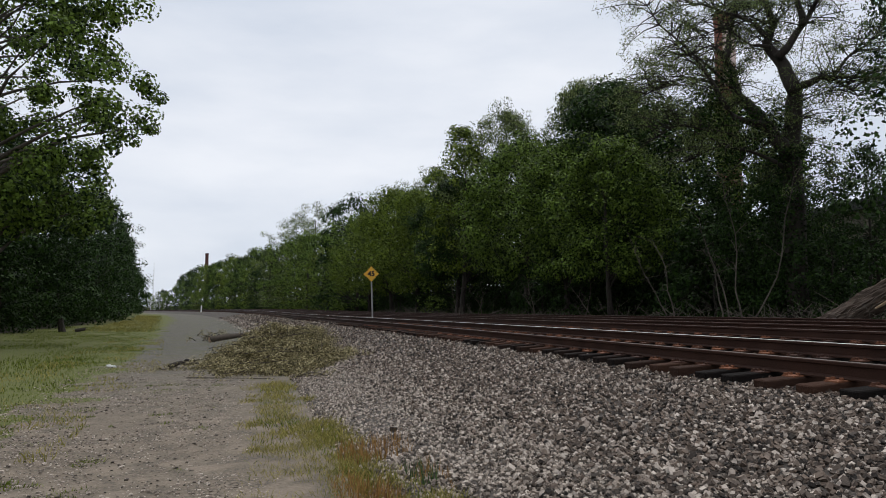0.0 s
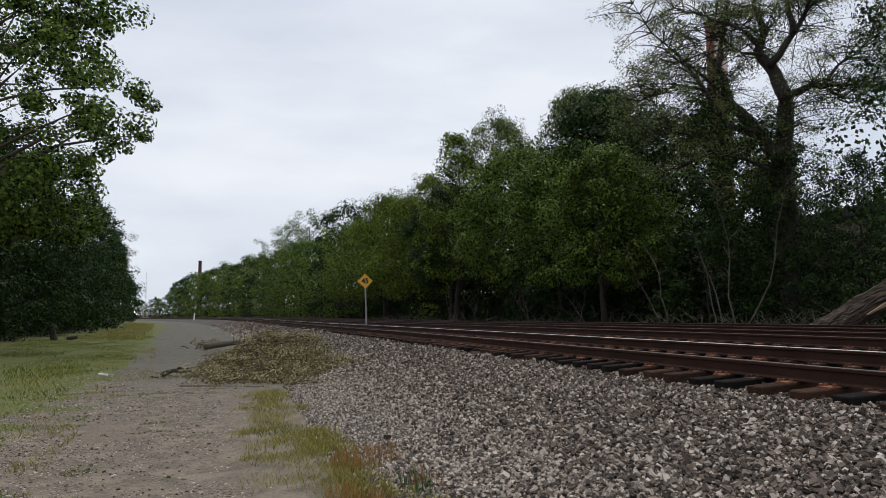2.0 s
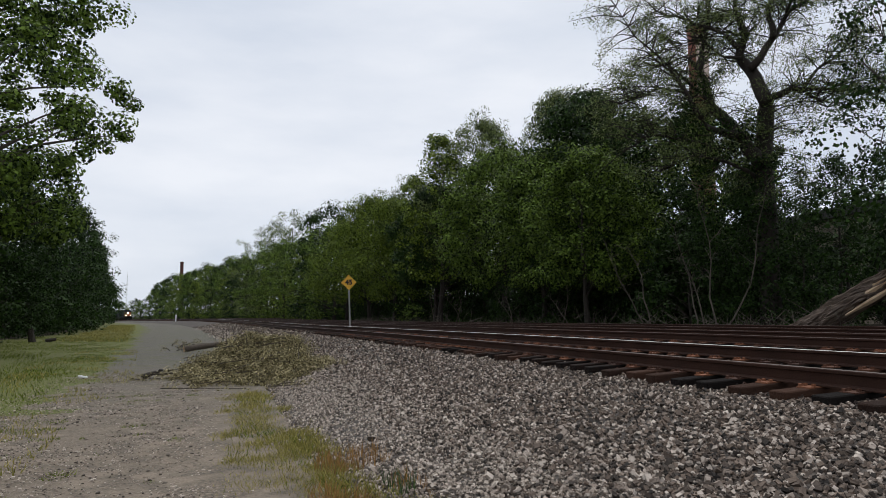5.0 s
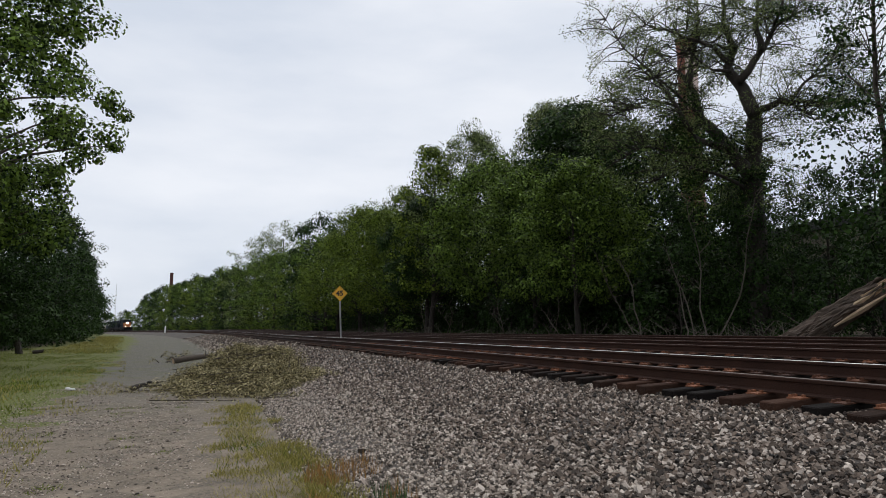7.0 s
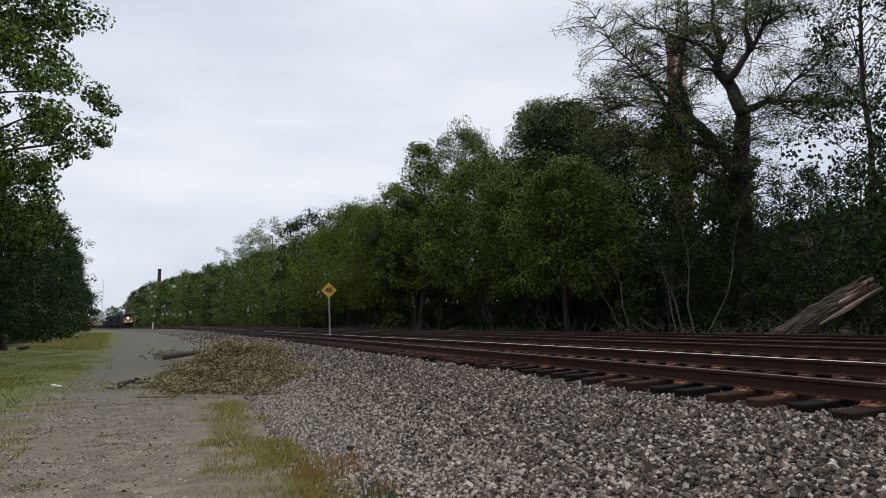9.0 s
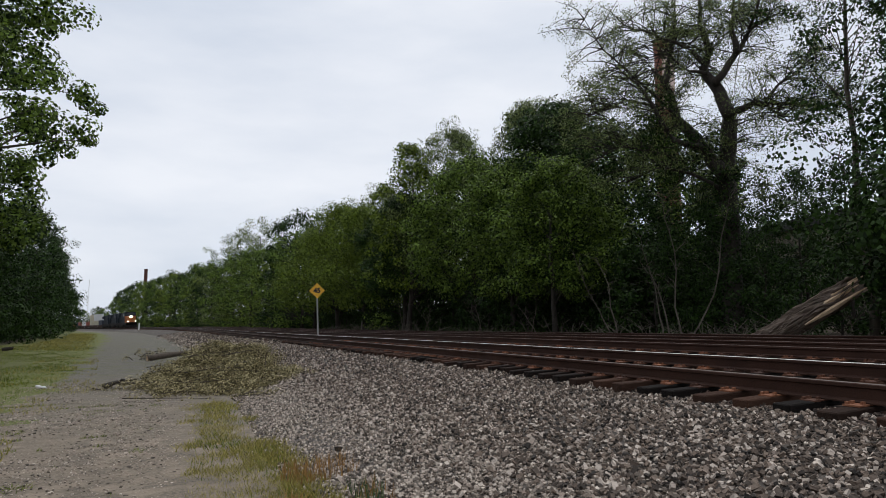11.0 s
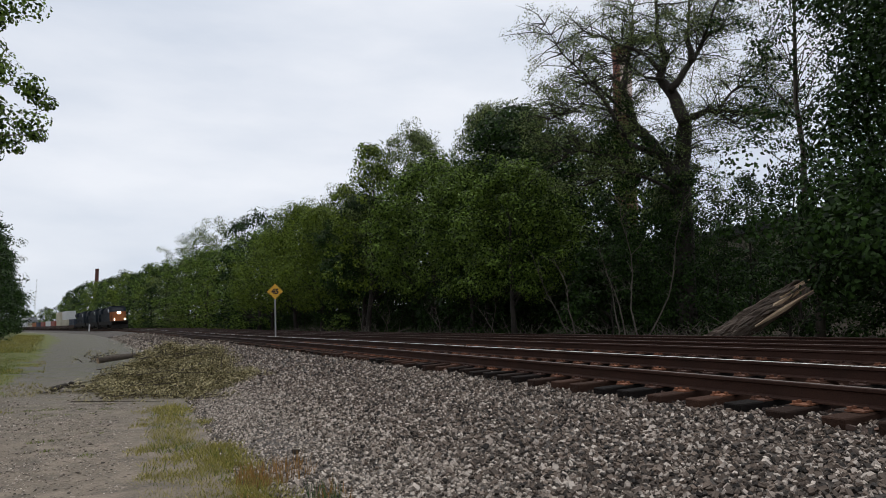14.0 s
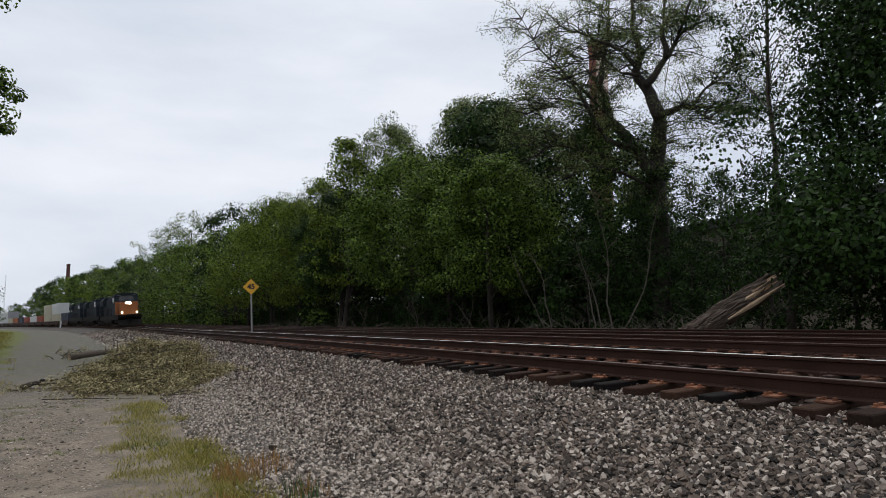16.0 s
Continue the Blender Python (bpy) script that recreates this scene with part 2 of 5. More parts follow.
def ground_material():
    """Worn gravel road between grass verges; the zones follow the railway's line by the sheet's own map."""
    m, t, b = material("ground_soil_grass_gravel", 0.95)
    uv, co = t.nodes.new("ShaderNodeUVMap"), t.nodes.new("ShaderNodeTexCoord")
    sep = t.nodes.new("ShaderNodeSeparateXYZ")
    t.links.new(uv.outputs[0], sep.inputs[0])

    def noise_of(scale, detail=5):
        n = t.nodes.new("ShaderNodeTexNoise")
        n.inputs["Scale"].default_value, n.inputs["Detail"].default_value = scale, detail
        t.links.new(co.outputs["Object"], n.inputs["Vector"])
        return n.outputs["Fac"]

    def ramp(src, stops):
        r = t.nodes.new("ShaderNodeValToRGB")
        e = r.color_ramp.elements
        while len(e) < len(stops):
            e.new(0.5)
        for x, (p, c) in zip(e, stops):
            x.position, x.color = p, (*c, 1)
        t.links.new(src, r.inputs[0])
        return r.outputs[0]

    def mix(fac, a, c):
        x = t.nodes.new("ShaderNodeMixRGB")
        for i, s in enumerate((fac, a, c)):
            t.links.new(s, x.inputs[i])
        return x.outputs[0]

    def math_(op, a, c):
        x = t.nodes.new("ShaderNodeMath")
        x.operation = op
        for i, s in enumerate((a, c)):
            if isinstance(s, float):
                x.inputs[i].default_value = s
            else:
                t.links.new(s, x.inputs[i])
        return x.outputs[0]

    gravel = mix(noise_of(0.9), ramp(noise_of(22, 9), [(0.38, (0.04, 0.033, 0.025)), (0.60, (0.235, 0.186, 0.137))]), ramp(noise_of(48, 9), [(0.36, (0.085, 0.070, 0.053)), (0.64, (0.285, 0.228, 0.168))]))
    grass = mix(noise_of(0.7), ramp(noise_of(18, 9), [(0.34, (0.055, 0.075, 0.010)), (0.66, (0.14, 0.165, 0.026))]), ramp(noise_of(25, 9), [(0.34, (0.055, 0.060, 0.014)), (0.66, (0.165, 0.155, 0.05))]))
    wobble = math_("MULTIPLY", math_("SUBTRACT", noise_of(0.55, 10), 0.5), 4.5)
    side = math_("ADD", sep.outputs[0], wobble)
    widen = t.nodes.new("ShaderNodeMapRange")
    widen.inputs[1].default_value, widen.inputs[2].default_value, widen.inputs[4].default_value = 18, 60, 2.2
    t.links.new(sep.outputs[1], widen.inputs[0])
    # road lies between -4.4 and 0.3 m
    road = math_("MULTIPLY", math_("GREATER_THAN", math_("ADD", side, widen.outputs[0]), -3.3), math_("LESS_THAN", side, 1.4))
    worn = ramp(noise_of(2.6, 9), [(0.36, (0.052, 0.044, 0.033)), (0.60, (0.245, 0.198, 0.148))])
    gravel = mix(ramp(noise_of(1.3, 6), [(0.40, (0.15, 0.15, 0.15)), (0.62, (0.7, 0.7, 0.7))]), gravel, worn)
    far = t.nodes.new("ShaderNodeMapRange")
    far.inputs[1].default_value, far.inputs[2].default_value = 13, 30
    t.links.new(math_("ADD", sep.outputs[1], math_("MULTIPLY", noise_of(0.6, 6), 6.0)), far.inputs[0])
    crushed = ramp(noise_of(26, 9), [(0.36, (0.030, 0.028, 0.024)), (0.62, (0.185, 0.170, 0.148))])
    crushed = mix(ramp(noise_of(1.1, 8), [(0.42, (0.0, 0.0, 0.0)), (0.62, (0.75, 0.75, 0.75))]), crushed, ramp(noise_of(7, 9), [(0.35, (0.05, 0.05, 0.028)), (0.65, (0.155, 0.15, 0.085))]))
    gravel = mix(far.outputs[0], gravel, crushed)
    color = mix(road, grass, gravel)
    # leaf litter under the woods on both sides, darkened to paint in tree shade
    litter = ramp(noise_of(9, 8), [(0.35, (0.018, 0.013, 0.008)), (0.7, (0.07, 0.052, 0.032))])
    woods = math_("ADD", math_("GREATER_THAN", side, 17.6), math_("LESS_THAN", side, -12.4))
    color = mix(woods, color, litter)
    t.links.new(color, b.inputs["Base Color"])
    bp = t.nodes.new("ShaderNodeBump")
    bp.inputs["Strength"].default_value, bp.inputs["Distance"].default_value = 0.6, 0.03
    t.links.new(noise_of(30, 8), bp.inputs["Height"])
    t.links.new(bp.outputs[0], b.inputs["Normal"])
    return m


# ---- ground ----
def build_ground():
    us = sorted(set([-3000, -1200, -400, -150, -90, -60, -45, -35, -25, 17, 18.4, 20, 26, 31, 36, 43, 50, 65, 90, 150, 400, 1200, 3000] + [round(-20 + 0.8 * i, 2) for i in range(45)]))
    ys = [-600, -200, -80, -40, -20, -10] + [round(-5 + 0.8 * i, 2) for i in range(60)] + [45 + 4 * i for i in range(25)] + [150 + 15 * i for i in range(30)] + [650, 850, 1200, 1800, 3000]
    bm = bmesh.new()
    layer = bm.loops.layers.uv.new("UVMap")
    rows, uvs = [], {}
    for y in ys:
        s = float(np.interp(y, Y_, S_))
        h = float(np.interp(s, S_, H_))
        x0 = float(np.interp(s, S_, X_))
        row = []
        for u in us:
            z = ground_z(u) - float(np.interp(u, [0.9, 1.8, 17.0, 18.4], [0, 0.5, 0.5, 0.05]))
            if -20 < u < 0.9:
                z += 0.05 * noise.noise((u * 0.45, y * 0.25, 0)) + 0.02 * noise.noise((u * 1.3, y * 1.1, 5))
            v = bm.verts.new((x0 + u / math.cos(h), y, z + rise(s)))
            uvs[v] = (u, s)
            row.append(v)
        rows.append(row)
    for a, c in zip(rows, rows[1:]):
        for i in range(len(us) - 1):
            f = bm.faces.new((a[i], a[i + 1], c[i + 1], c[i]))
            f.smooth = True
            for l in f.loops:
                l[layer].uv = uvs[l.vert]
    me = bpy.data.meshes.new("ground")
    bm.to_mesh(me)
    bm.free()
    tagged(part("ground", me, ground_material()), "grassy verges and a worn grey gravel road beside the railway", "ground", kind="structure")


def strip(name, ds, zs, s0, s1, step, mat, wobble=0.0, stained=None):
    """A sheet that follows the line, with a profile across it."""
    m = Mesh()
    ss = np.arange(s0, s1 + step, step)
    for s in ss:
        for d, z in zip(ds, zs):
            w = wobble * noise.noise((d * 0.9, s * 0.7, 2.0))
            m.v.append(tuple(line(d + (2 * w if d < 2 else 0), s, z + w)))
    k = len(ds)
    for i in range(len(ss) - 1):
        for j in range(k - 1):
            m.f.append((i * k + j, i * k + j + 1, (i + 1) * k + j + 1, (i + 1) * k + j))
    me = m.data(name, smooth=True)
    if stained:
        me.materials.append(mat)
        me.materials.append(stained)
        for f in me.polygons:
            if 5.3 < ds[f.index % (k - 1)] < 16.5:
                f.material_index = 1
    return me


def build_ballast():
    ds = [0.2, 0.7, 1.2, 1.8, 2.5, 3.2, 3.9, 4.6, 5.1, 5.5, 6.0, 6.7, 7.5, 8.3, 9.0, 9.8, 10.6, 11.4, 12.2, 13.0, 13.6, 14.4, 15.2, 16.0, 16.9, 17.6, 18.3]
    zs = []
    for d in ds:
        tie = head_z(d) - 0.18 - 0.02 - float(np.interp(d, [5.5, 6.0, 7.9, 8.4, 10.0, 10.6], [0.10, 0.06, 0.07, 0.05, 0.04, 0.05]))
        zs.append(float(np.interp(d, [0.2, 1.2, 4.6, 5.3, 16.8, 17.6, 18.3], [-0.06, 0.05, 0.57, 0.64, 1.12, 1.0, 0.75])) if d < 5.2 or d > 16.5 else tie)
    me = strip("ballast_bed", ds, zs, -40, 60, 0.5, BALLAST_GAP_SHADE, 0.035, BALLAST_RUST)
    bed = tagged(part("ballast_bed", me, BALLAST_GAP_SHADE), "grey crushed-stone ballast bed under both tracks, darkened for shaded gaps", "ballast", kind="structure")
    far = strip("ballast_bed_far", ds[::2], zs[::2], 60, 560, 5, BALLAST_GAP_SHADE, 0.0, BALLAST_RUST)
    tagged(part("ballast_bed", far, BALLAST_GAP_SHADE), "grey crushed-stone ballast bed curving into the distance, darkened for shaded gaps", "ballast", kind="structure")
    return ds, zs, bed


def stone_kinds(count=12):
    """Angular stones: blocks with every corner knocked about."""
    cube = Mesh().box(-1, 1, -1, 1, -1, 1)
    vs, fs = np.array(cube.v, dtype=float) * 0.72, np.array(cube.f)
    return [(vs * (1 + rng.uniform(-0.42, 0.3, (8, 3))) * np.array([1.0, rng.uniform(0.55, 0.9), rng.uniform(0.35, 0.62)]), fs) for _ in range(count)]


def build_stones(ds, zs):
    """Loose stones of the ballast as real geometry: dusty at the toe, stained by rust between the rails."""
    kinds = stone_kinds()

    def scatter(name, label, mat, runs):
        verts, faces, n = [], [], 0
        for count, s0, s1, d0, d1, r0, r1 in runs:
            for _ in range(count):
                s = s0 + (s1 - s0) * rng.random() ** 1.3
                d = rng.uniform(d0, d1)
                if d < 1.3 and rng.random() > (d - d0) / (1.3 - d0 + 1e-6):
                    continue
                if 2.0 < d < 3.4 and (d > 2.7) != (mat is STONE) and rng.random() < 0.6:
                    continue
                r = rng.uniform(r0, r1) * (1 if rng.random() < 0.85 else 1.35)
                v, f = kinds[rng.integers(len(kinds))]
                e = Euler((rng.uniform(-1, 1), rng.uniform(-1, 1), rng.uniform(0, 6.3))).to_matrix()
                z = float(np.interp(d, ds, zs)) + 0.035 * noise.noise((d * 0.9, s * 0.7, 2.0)) + rng.uniform(-0.1, 1.0) * r
                verts.append((v * r) @ np.array(e).T + np.array(line(d, s, z)))
                faces.append(f + n)
                n += len(v)
        V, F = np.concatenate(verts), np.concatenate(faces)
        me = bpy.data.meshes.new(name)
        me.vertices.add(len(V))
        me.vertices.foreach_set("co", V.astype(np.float32).ravel())
        me.loops.add(F.size)
        me.loops.foreach_set("vertex_index", F.astype(np.int32).ravel())
        me.polygons.add(len(F))
        me.polygons.foreach_set("loop_start", np.arange(0, F.size, 4, dtype=np.int32))
        me.update(calc_edges=True)
        me.shade_flat()
        tagged(part(name, me, mat), label, "stones", kind="stuff")

    scatter("shoulder_stones", "loose angular grey-brown ballast stones on the track shoulder", STONE, [(33000, 1.8, 16, 2.0, 5.5, 0.014, 0.031), (2600, 1.8, 16, 5.3, 5.85, 0.014, 0.028), (8000, 16, 40, 2.0, 5.6, 0.022, 0.042), (5000, 40, 110, 0.8, 5.6, 0.05, 0.085)])
    scatter("toe_stones", "pale dusty ballast stones at the foot of the shoulder", STONE_TOE, [(34000, 3.6, 16, 0.3, 3.4, 0.010, 0.024), (5000, 16, 40, 0.3, 3.4, 0.022, 0.042), (2500, 40, 100, -0.2, 2.4, 0.05, 0.08)])
    scatter("crib_stones", "rust-stained ballast stones between the rails and tracks", STONE_RUST, [(5200, 1.5, 30, 5.45, 14.2, 0.02, 0.042)])


def build_near_stones(ds, zs, bed):
    """The stones that lie nearest on the shoulder, each a piece of its own."""
    kinds = []
    for v, f in stone_kinds(10):
        m = Mesh()
        m.v, m.f = [tuple(p) for p in v * 0.027], [tuple(q) for q in f]
        me = m.data("stone")
        me.materials.append(STONE_EACH)
        kinds.append(me)
    for i in range(300):
        d, s = rng.uniform(2.9, 4.9), rng.uniform(3.2, 5.4)
        z = float(np.interp(d, ds, zs)) + 0.035 * noise.noise((d * 0.9, s * 0.7, 2.0)) + rng.uniform(0.008, 0.03)
        k = rng.uniform(0.6, 1.25)
        part("stone", kinds[i % 10], None, bed, m=pose(*line(d, s, z), *rng.uniform(-50, 50, 2), rng.uniform(0, 360)) @ Matrix.Diagonal((k, k, k, 1)))


# ---- tracks ----
RAIL_OUTLINE = [(-0.07, -0.18), (0.07, -0.18), (0.07, -0.167), (0.012, -0.148), (0.009, -0.05), (0.036, -0.036), (0.036, -0.008), (0.028, 0.0), (-0.028, 0.0), (-0.036, -0.008), (-0.036, -0.036), (-0.009, -0.05), (-0.012, -0.148), (-0.07, -0.167)]


def rail_mesh(d, head, cant):
    m = Mesh()
    ss = [-30 + 1.5 * i for i in range(100)] + [120 + 5 * i for i in range(100)]
    z = head_z(d)
    for s in ss:
        for a, h in RAIL_OUTLINE:
            m.v.append(tuple(line(d + a - h * cant, s, z + h + a * cant)))
    k = len(RAIL_OUTLINE)
    for i in range(len(ss) - 1):
        for j in range(k):
            m.f.append((i * k + j, i * k + (j + 1) % k, (i + 1) * k + (j + 1) % k, (i + 1) * k + j))
    me = m.data("rail")
    me.materials.append(RUST)
    me.materials.append(head)
    for p in me.polygons:
        j = p.index % k
        if j == 7:
            p.material_index = 1
    return me


def tie_mesh():
    bm = bmesh.new()
    bmesh.ops.create_cube(bm, size=1, matrix=Matrix.Diagonal((2.6, 0.225, 0.18, 1)))
    bmesh.ops.bevel(bm, geom=bm.edges[:], offset=0.012, segments=1, affect="EDGES")
    me = bpy.data.meshes.new("tie")
    bm.to_mesh(me)
    bm.free()
    me.materials.append(TIE)
    return me


def plate_mesh():
    m = Mesh()
    m.box(-0.19, 0.19, -0.09, 0.09, 0.0, 0.016)
    for x, y in ((-0.10, 0.055), (-0.10, -0.055), (0.10, 0.055), (0.10, -0.055), (-0.16, 0.06)):
        m.box(x - 0.016, x + 0.016, y - 0.016, y + 0.016, 0.016, 0.042)
    me = m.data("tie_plate")
    me.materials.append(PLATE)
    return me


def build_track(d, label, tie_count):
    cant = (head_z(d + GAUGE) - head_z(d)) / GAUGE
    track = tagged(new("railway_track"), label, "railway track", "railway tracks")
    for e in (0, GAUGE):
        part("rail", rail_mesh(d + e, SHINE if e and d < 7 else DULL, cant), None, track, "rusty brown rail with a worn bright head" if e and d < 7 else "rusty brown rail with a dull worn head")
    tie, plate = tie_mesh(), plate_mesh()
    far = Mesh()
    for i in range(760):
        s = -6 + 0.54 * i + rng.uniform(-0.03, 0.03)
        c = d + GAUGE / 2 + rng.uniform(-0.06, 0.06)
        turn = pose(*line(c, s, head_z(c) - 0.18 - 0.016 - 0.09), 0, -math.degrees(cant) + rng.uniform(-0.5, 0.5), heading(s) + rng.uniform(-1.5, 1.5))
        if i < tie_count:
            part("tie", tie, None, track, m=turn)
            if i < tie_count * 0.5:
                for e in (0, GAUGE):
                    x = d + e
                    part("tie_plate", plate, None, track, m=pose(*line(x, s, head_z(x) - 0.196), 0, -math.degrees(cant), heading(s)))
        else:
            n = len(far.v)
            far.box(-1.3, 1.3, -0.11, 0.11, -0.09, 0.09)
            for q in range(n, n + 8):
                far.v[q] = tuple(turn @ Vector(far.v[q]))
    tagged(part("distant_ties", far, TIE, track), kind="stuff")
    return track


build_ground()
BALLAST_D, BALLAST_Z, BED = build_ballast()
build_stones(BALLAST_D, BALLAST_Z)
build_track(RAIL, "rusty railway track on dark wooden ties, canted through a curve", 150)
build_track(TRACKS[1], "second rusty railway track beyond the first, canted through a curve", 110)
build_track(TRACKS[2], "third rusty railway track at the foot of the woods", 80)


# ---- trees ----
def leaves(centers, radii, count, size, droop=0.0, flat=0.5, shape=0.55):
    """Leaf blades scattered in clumps: one folded diamond each."""
    n = len(centers) * count
    c = np.repeat(np.asarray(centers), count, 0)
    r = np.repeat(np.asarray(radii), count)
    g = rng.normal(size=(n, 3))
    g /= np.linalg.norm(g, axis=1, keepdims=True) + 1e-9
    p = c + g * (r * rng.random(n) ** 0.27)[:, None] * np.array([1, 1, 0.75])
    nrm = g * 0.95 + rng.normal(size=(n, 3)) * 0.33 + np.array([0, 0, flat * 0.7])
    nrm /= np.linalg.norm(nrm, axis=1, keepdims=True)
    a = np.cross(nrm, rng.normal(size=(n, 3)))
    a[:, 2] -= droop * np.linalg.norm(a, axis=1)
    a /= np.linalg.norm(a, axis=1, keepdims=True) + 1e-9
    b = np.cross(nrm, a)
    b /= np.linalg.norm(b, axis=1, keepdims=True) + 1e-9
    L = size * rng.uniform(0.6, 1.3, n)[:, None]
    w = L * shape * 0.5
    v = np.stack([p - a * L * 0.5, p + b * w - a * L * 0.08 + nrm * L * 0.07, p + a * L * 0.5, p - b * w - a * L * 0.08 + nrm * L * 0.07], 1)
    return v.reshape(-1, 3)


def crown_points(height, radius, low, count, seed, lean=(0, 0), lumps=9):
    """Clump centres over an uneven crown."""
    g = np.random.default_rng(seed)
    lump_a = g.uniform(0, 6.28, lumps)
    lump_h = g.uniform(low, 0.95, lumps)
    out = []
    while len(out) < count:
        u = g.random()
        a = g.uniform(0, 6.28)
        h = low + (1 - low) * u
        prof = math.sqrt(max(0.0, math.sin(math.pi * min(1, 0.10 + 0.90 * u ** 0.75)))) if low > 0.12 else math.sqrt(max(0.0, 1 - u ** 2.6))
        bulge = 0.62 + 0.55 * max(math.exp(-((math.cos(a - la) - 1) ** 2) * 2 - ((h - lh) / 0.16) ** 2) for la, lh in zip(lump_a, lump_h))
        rr = radius * prof * bulge * (0.5 + 0.5 * g.random() ** 0.55)
        if g.random() < 0.16:
            # shoots that stand out of the crown
            rr *= g.uniform(1.05, 1.28)
            h *= g.uniform(0.97, 1.09)
        out.append((rr * math.cos(a) + lean[0] * h * height, rr * math.sin(a) + lean[1] * h * height, h * height))
    return np.array(out)


def make_tree(name, label, height, radius, low, clumps, per, leaf, leaf_mat, bark, seed, trunk_r, category="tree", group="", droop=0.0, clump_r=(0.7, 1.3), shape=0.55, limbs=26, flat=0.5):
    """A tree: tapered trunk with limbs, and a crown of many leaves."""
    root = tagged(new(name), label, category, group)
    g = np.random.default_rng(seed + 900)
    pts = crown_points(height, radius, low, clumps, seed)
    wood = Mesh()
    n = 8
    bend = g.uniform(-0.03, 0.03, 2) * height
    spine = [Vector((bend[0] * math.sin(2.2 * i / n) + g.uniform(-0.1, 0.1), bend[1] * math.sin(1.7 * i / n) + g.uniform(-0.1, 0.1), -0.3 + (height * 0.86 + 0.3) * i / n)) for i in range(n + 1)]
    wood.tube(spine, [trunk_r * (1.35 if i == 0 else 1) * (1 - 0.9 * i / n) + 0.02 for i in range(n + 1)], 9)
    for p in pts[g.permutation(len(pts))[:limbs]]:
        tip = Vector(p)
        h0 = max(height * 0.12, tip.z - g.uniform(0.15, 0.45) * (math.hypot(tip.x, tip.y) + height * 0.25))
        k = min(n - 1.01, max(0.3, (h0 + 0.3) / (height * 0.86 + 0.3) * n))
        a = spine[int(k)].lerp(spine[int(k) + 1], k - int(k))
        mid = a.lerp(tip, 0.5) + Vector((g.uniform(-0.4, 0.4), g.uniform(-0.4, 0.4), g.uniform(-0.2, 0.7)))
        r = max(0.02, trunk_r * 0.38 * (1 - a.z / height))
        wood.tube([a, a.lerp(mid, 0.5) + Vector((0, 0, 0.1)), mid, mid.lerp(tip, 0.6) + Vector((g.uniform(-0.2, 0.2), g.uniform(-0.2, 0.2), 0.1)), tip], [r, r * 0.8, r * 0.6, r * 0.35, 0.01], 5)
    part("trunk", wood.data("trunk", smooth=True), bark, root)
    me = quads("crown", leaves(pts, g.uniform(*clump_r, len(pts)), per, leaf, droop, flat, shape))
    part("crown", me, leaf_mat, root)
    return root


def near_kind(name, label, h, r, low, mat, seed, tr, clumps=290, per=105, leaf=0.2, **more):
    return make_tree(name, label, h, r, low, clumps, per, leaf, mat, BARK_DARK, seed, tr, category="shrub" if h < 6 else "tree", group="lineside shrubs" if h < 6 else "lineside trees", **more)


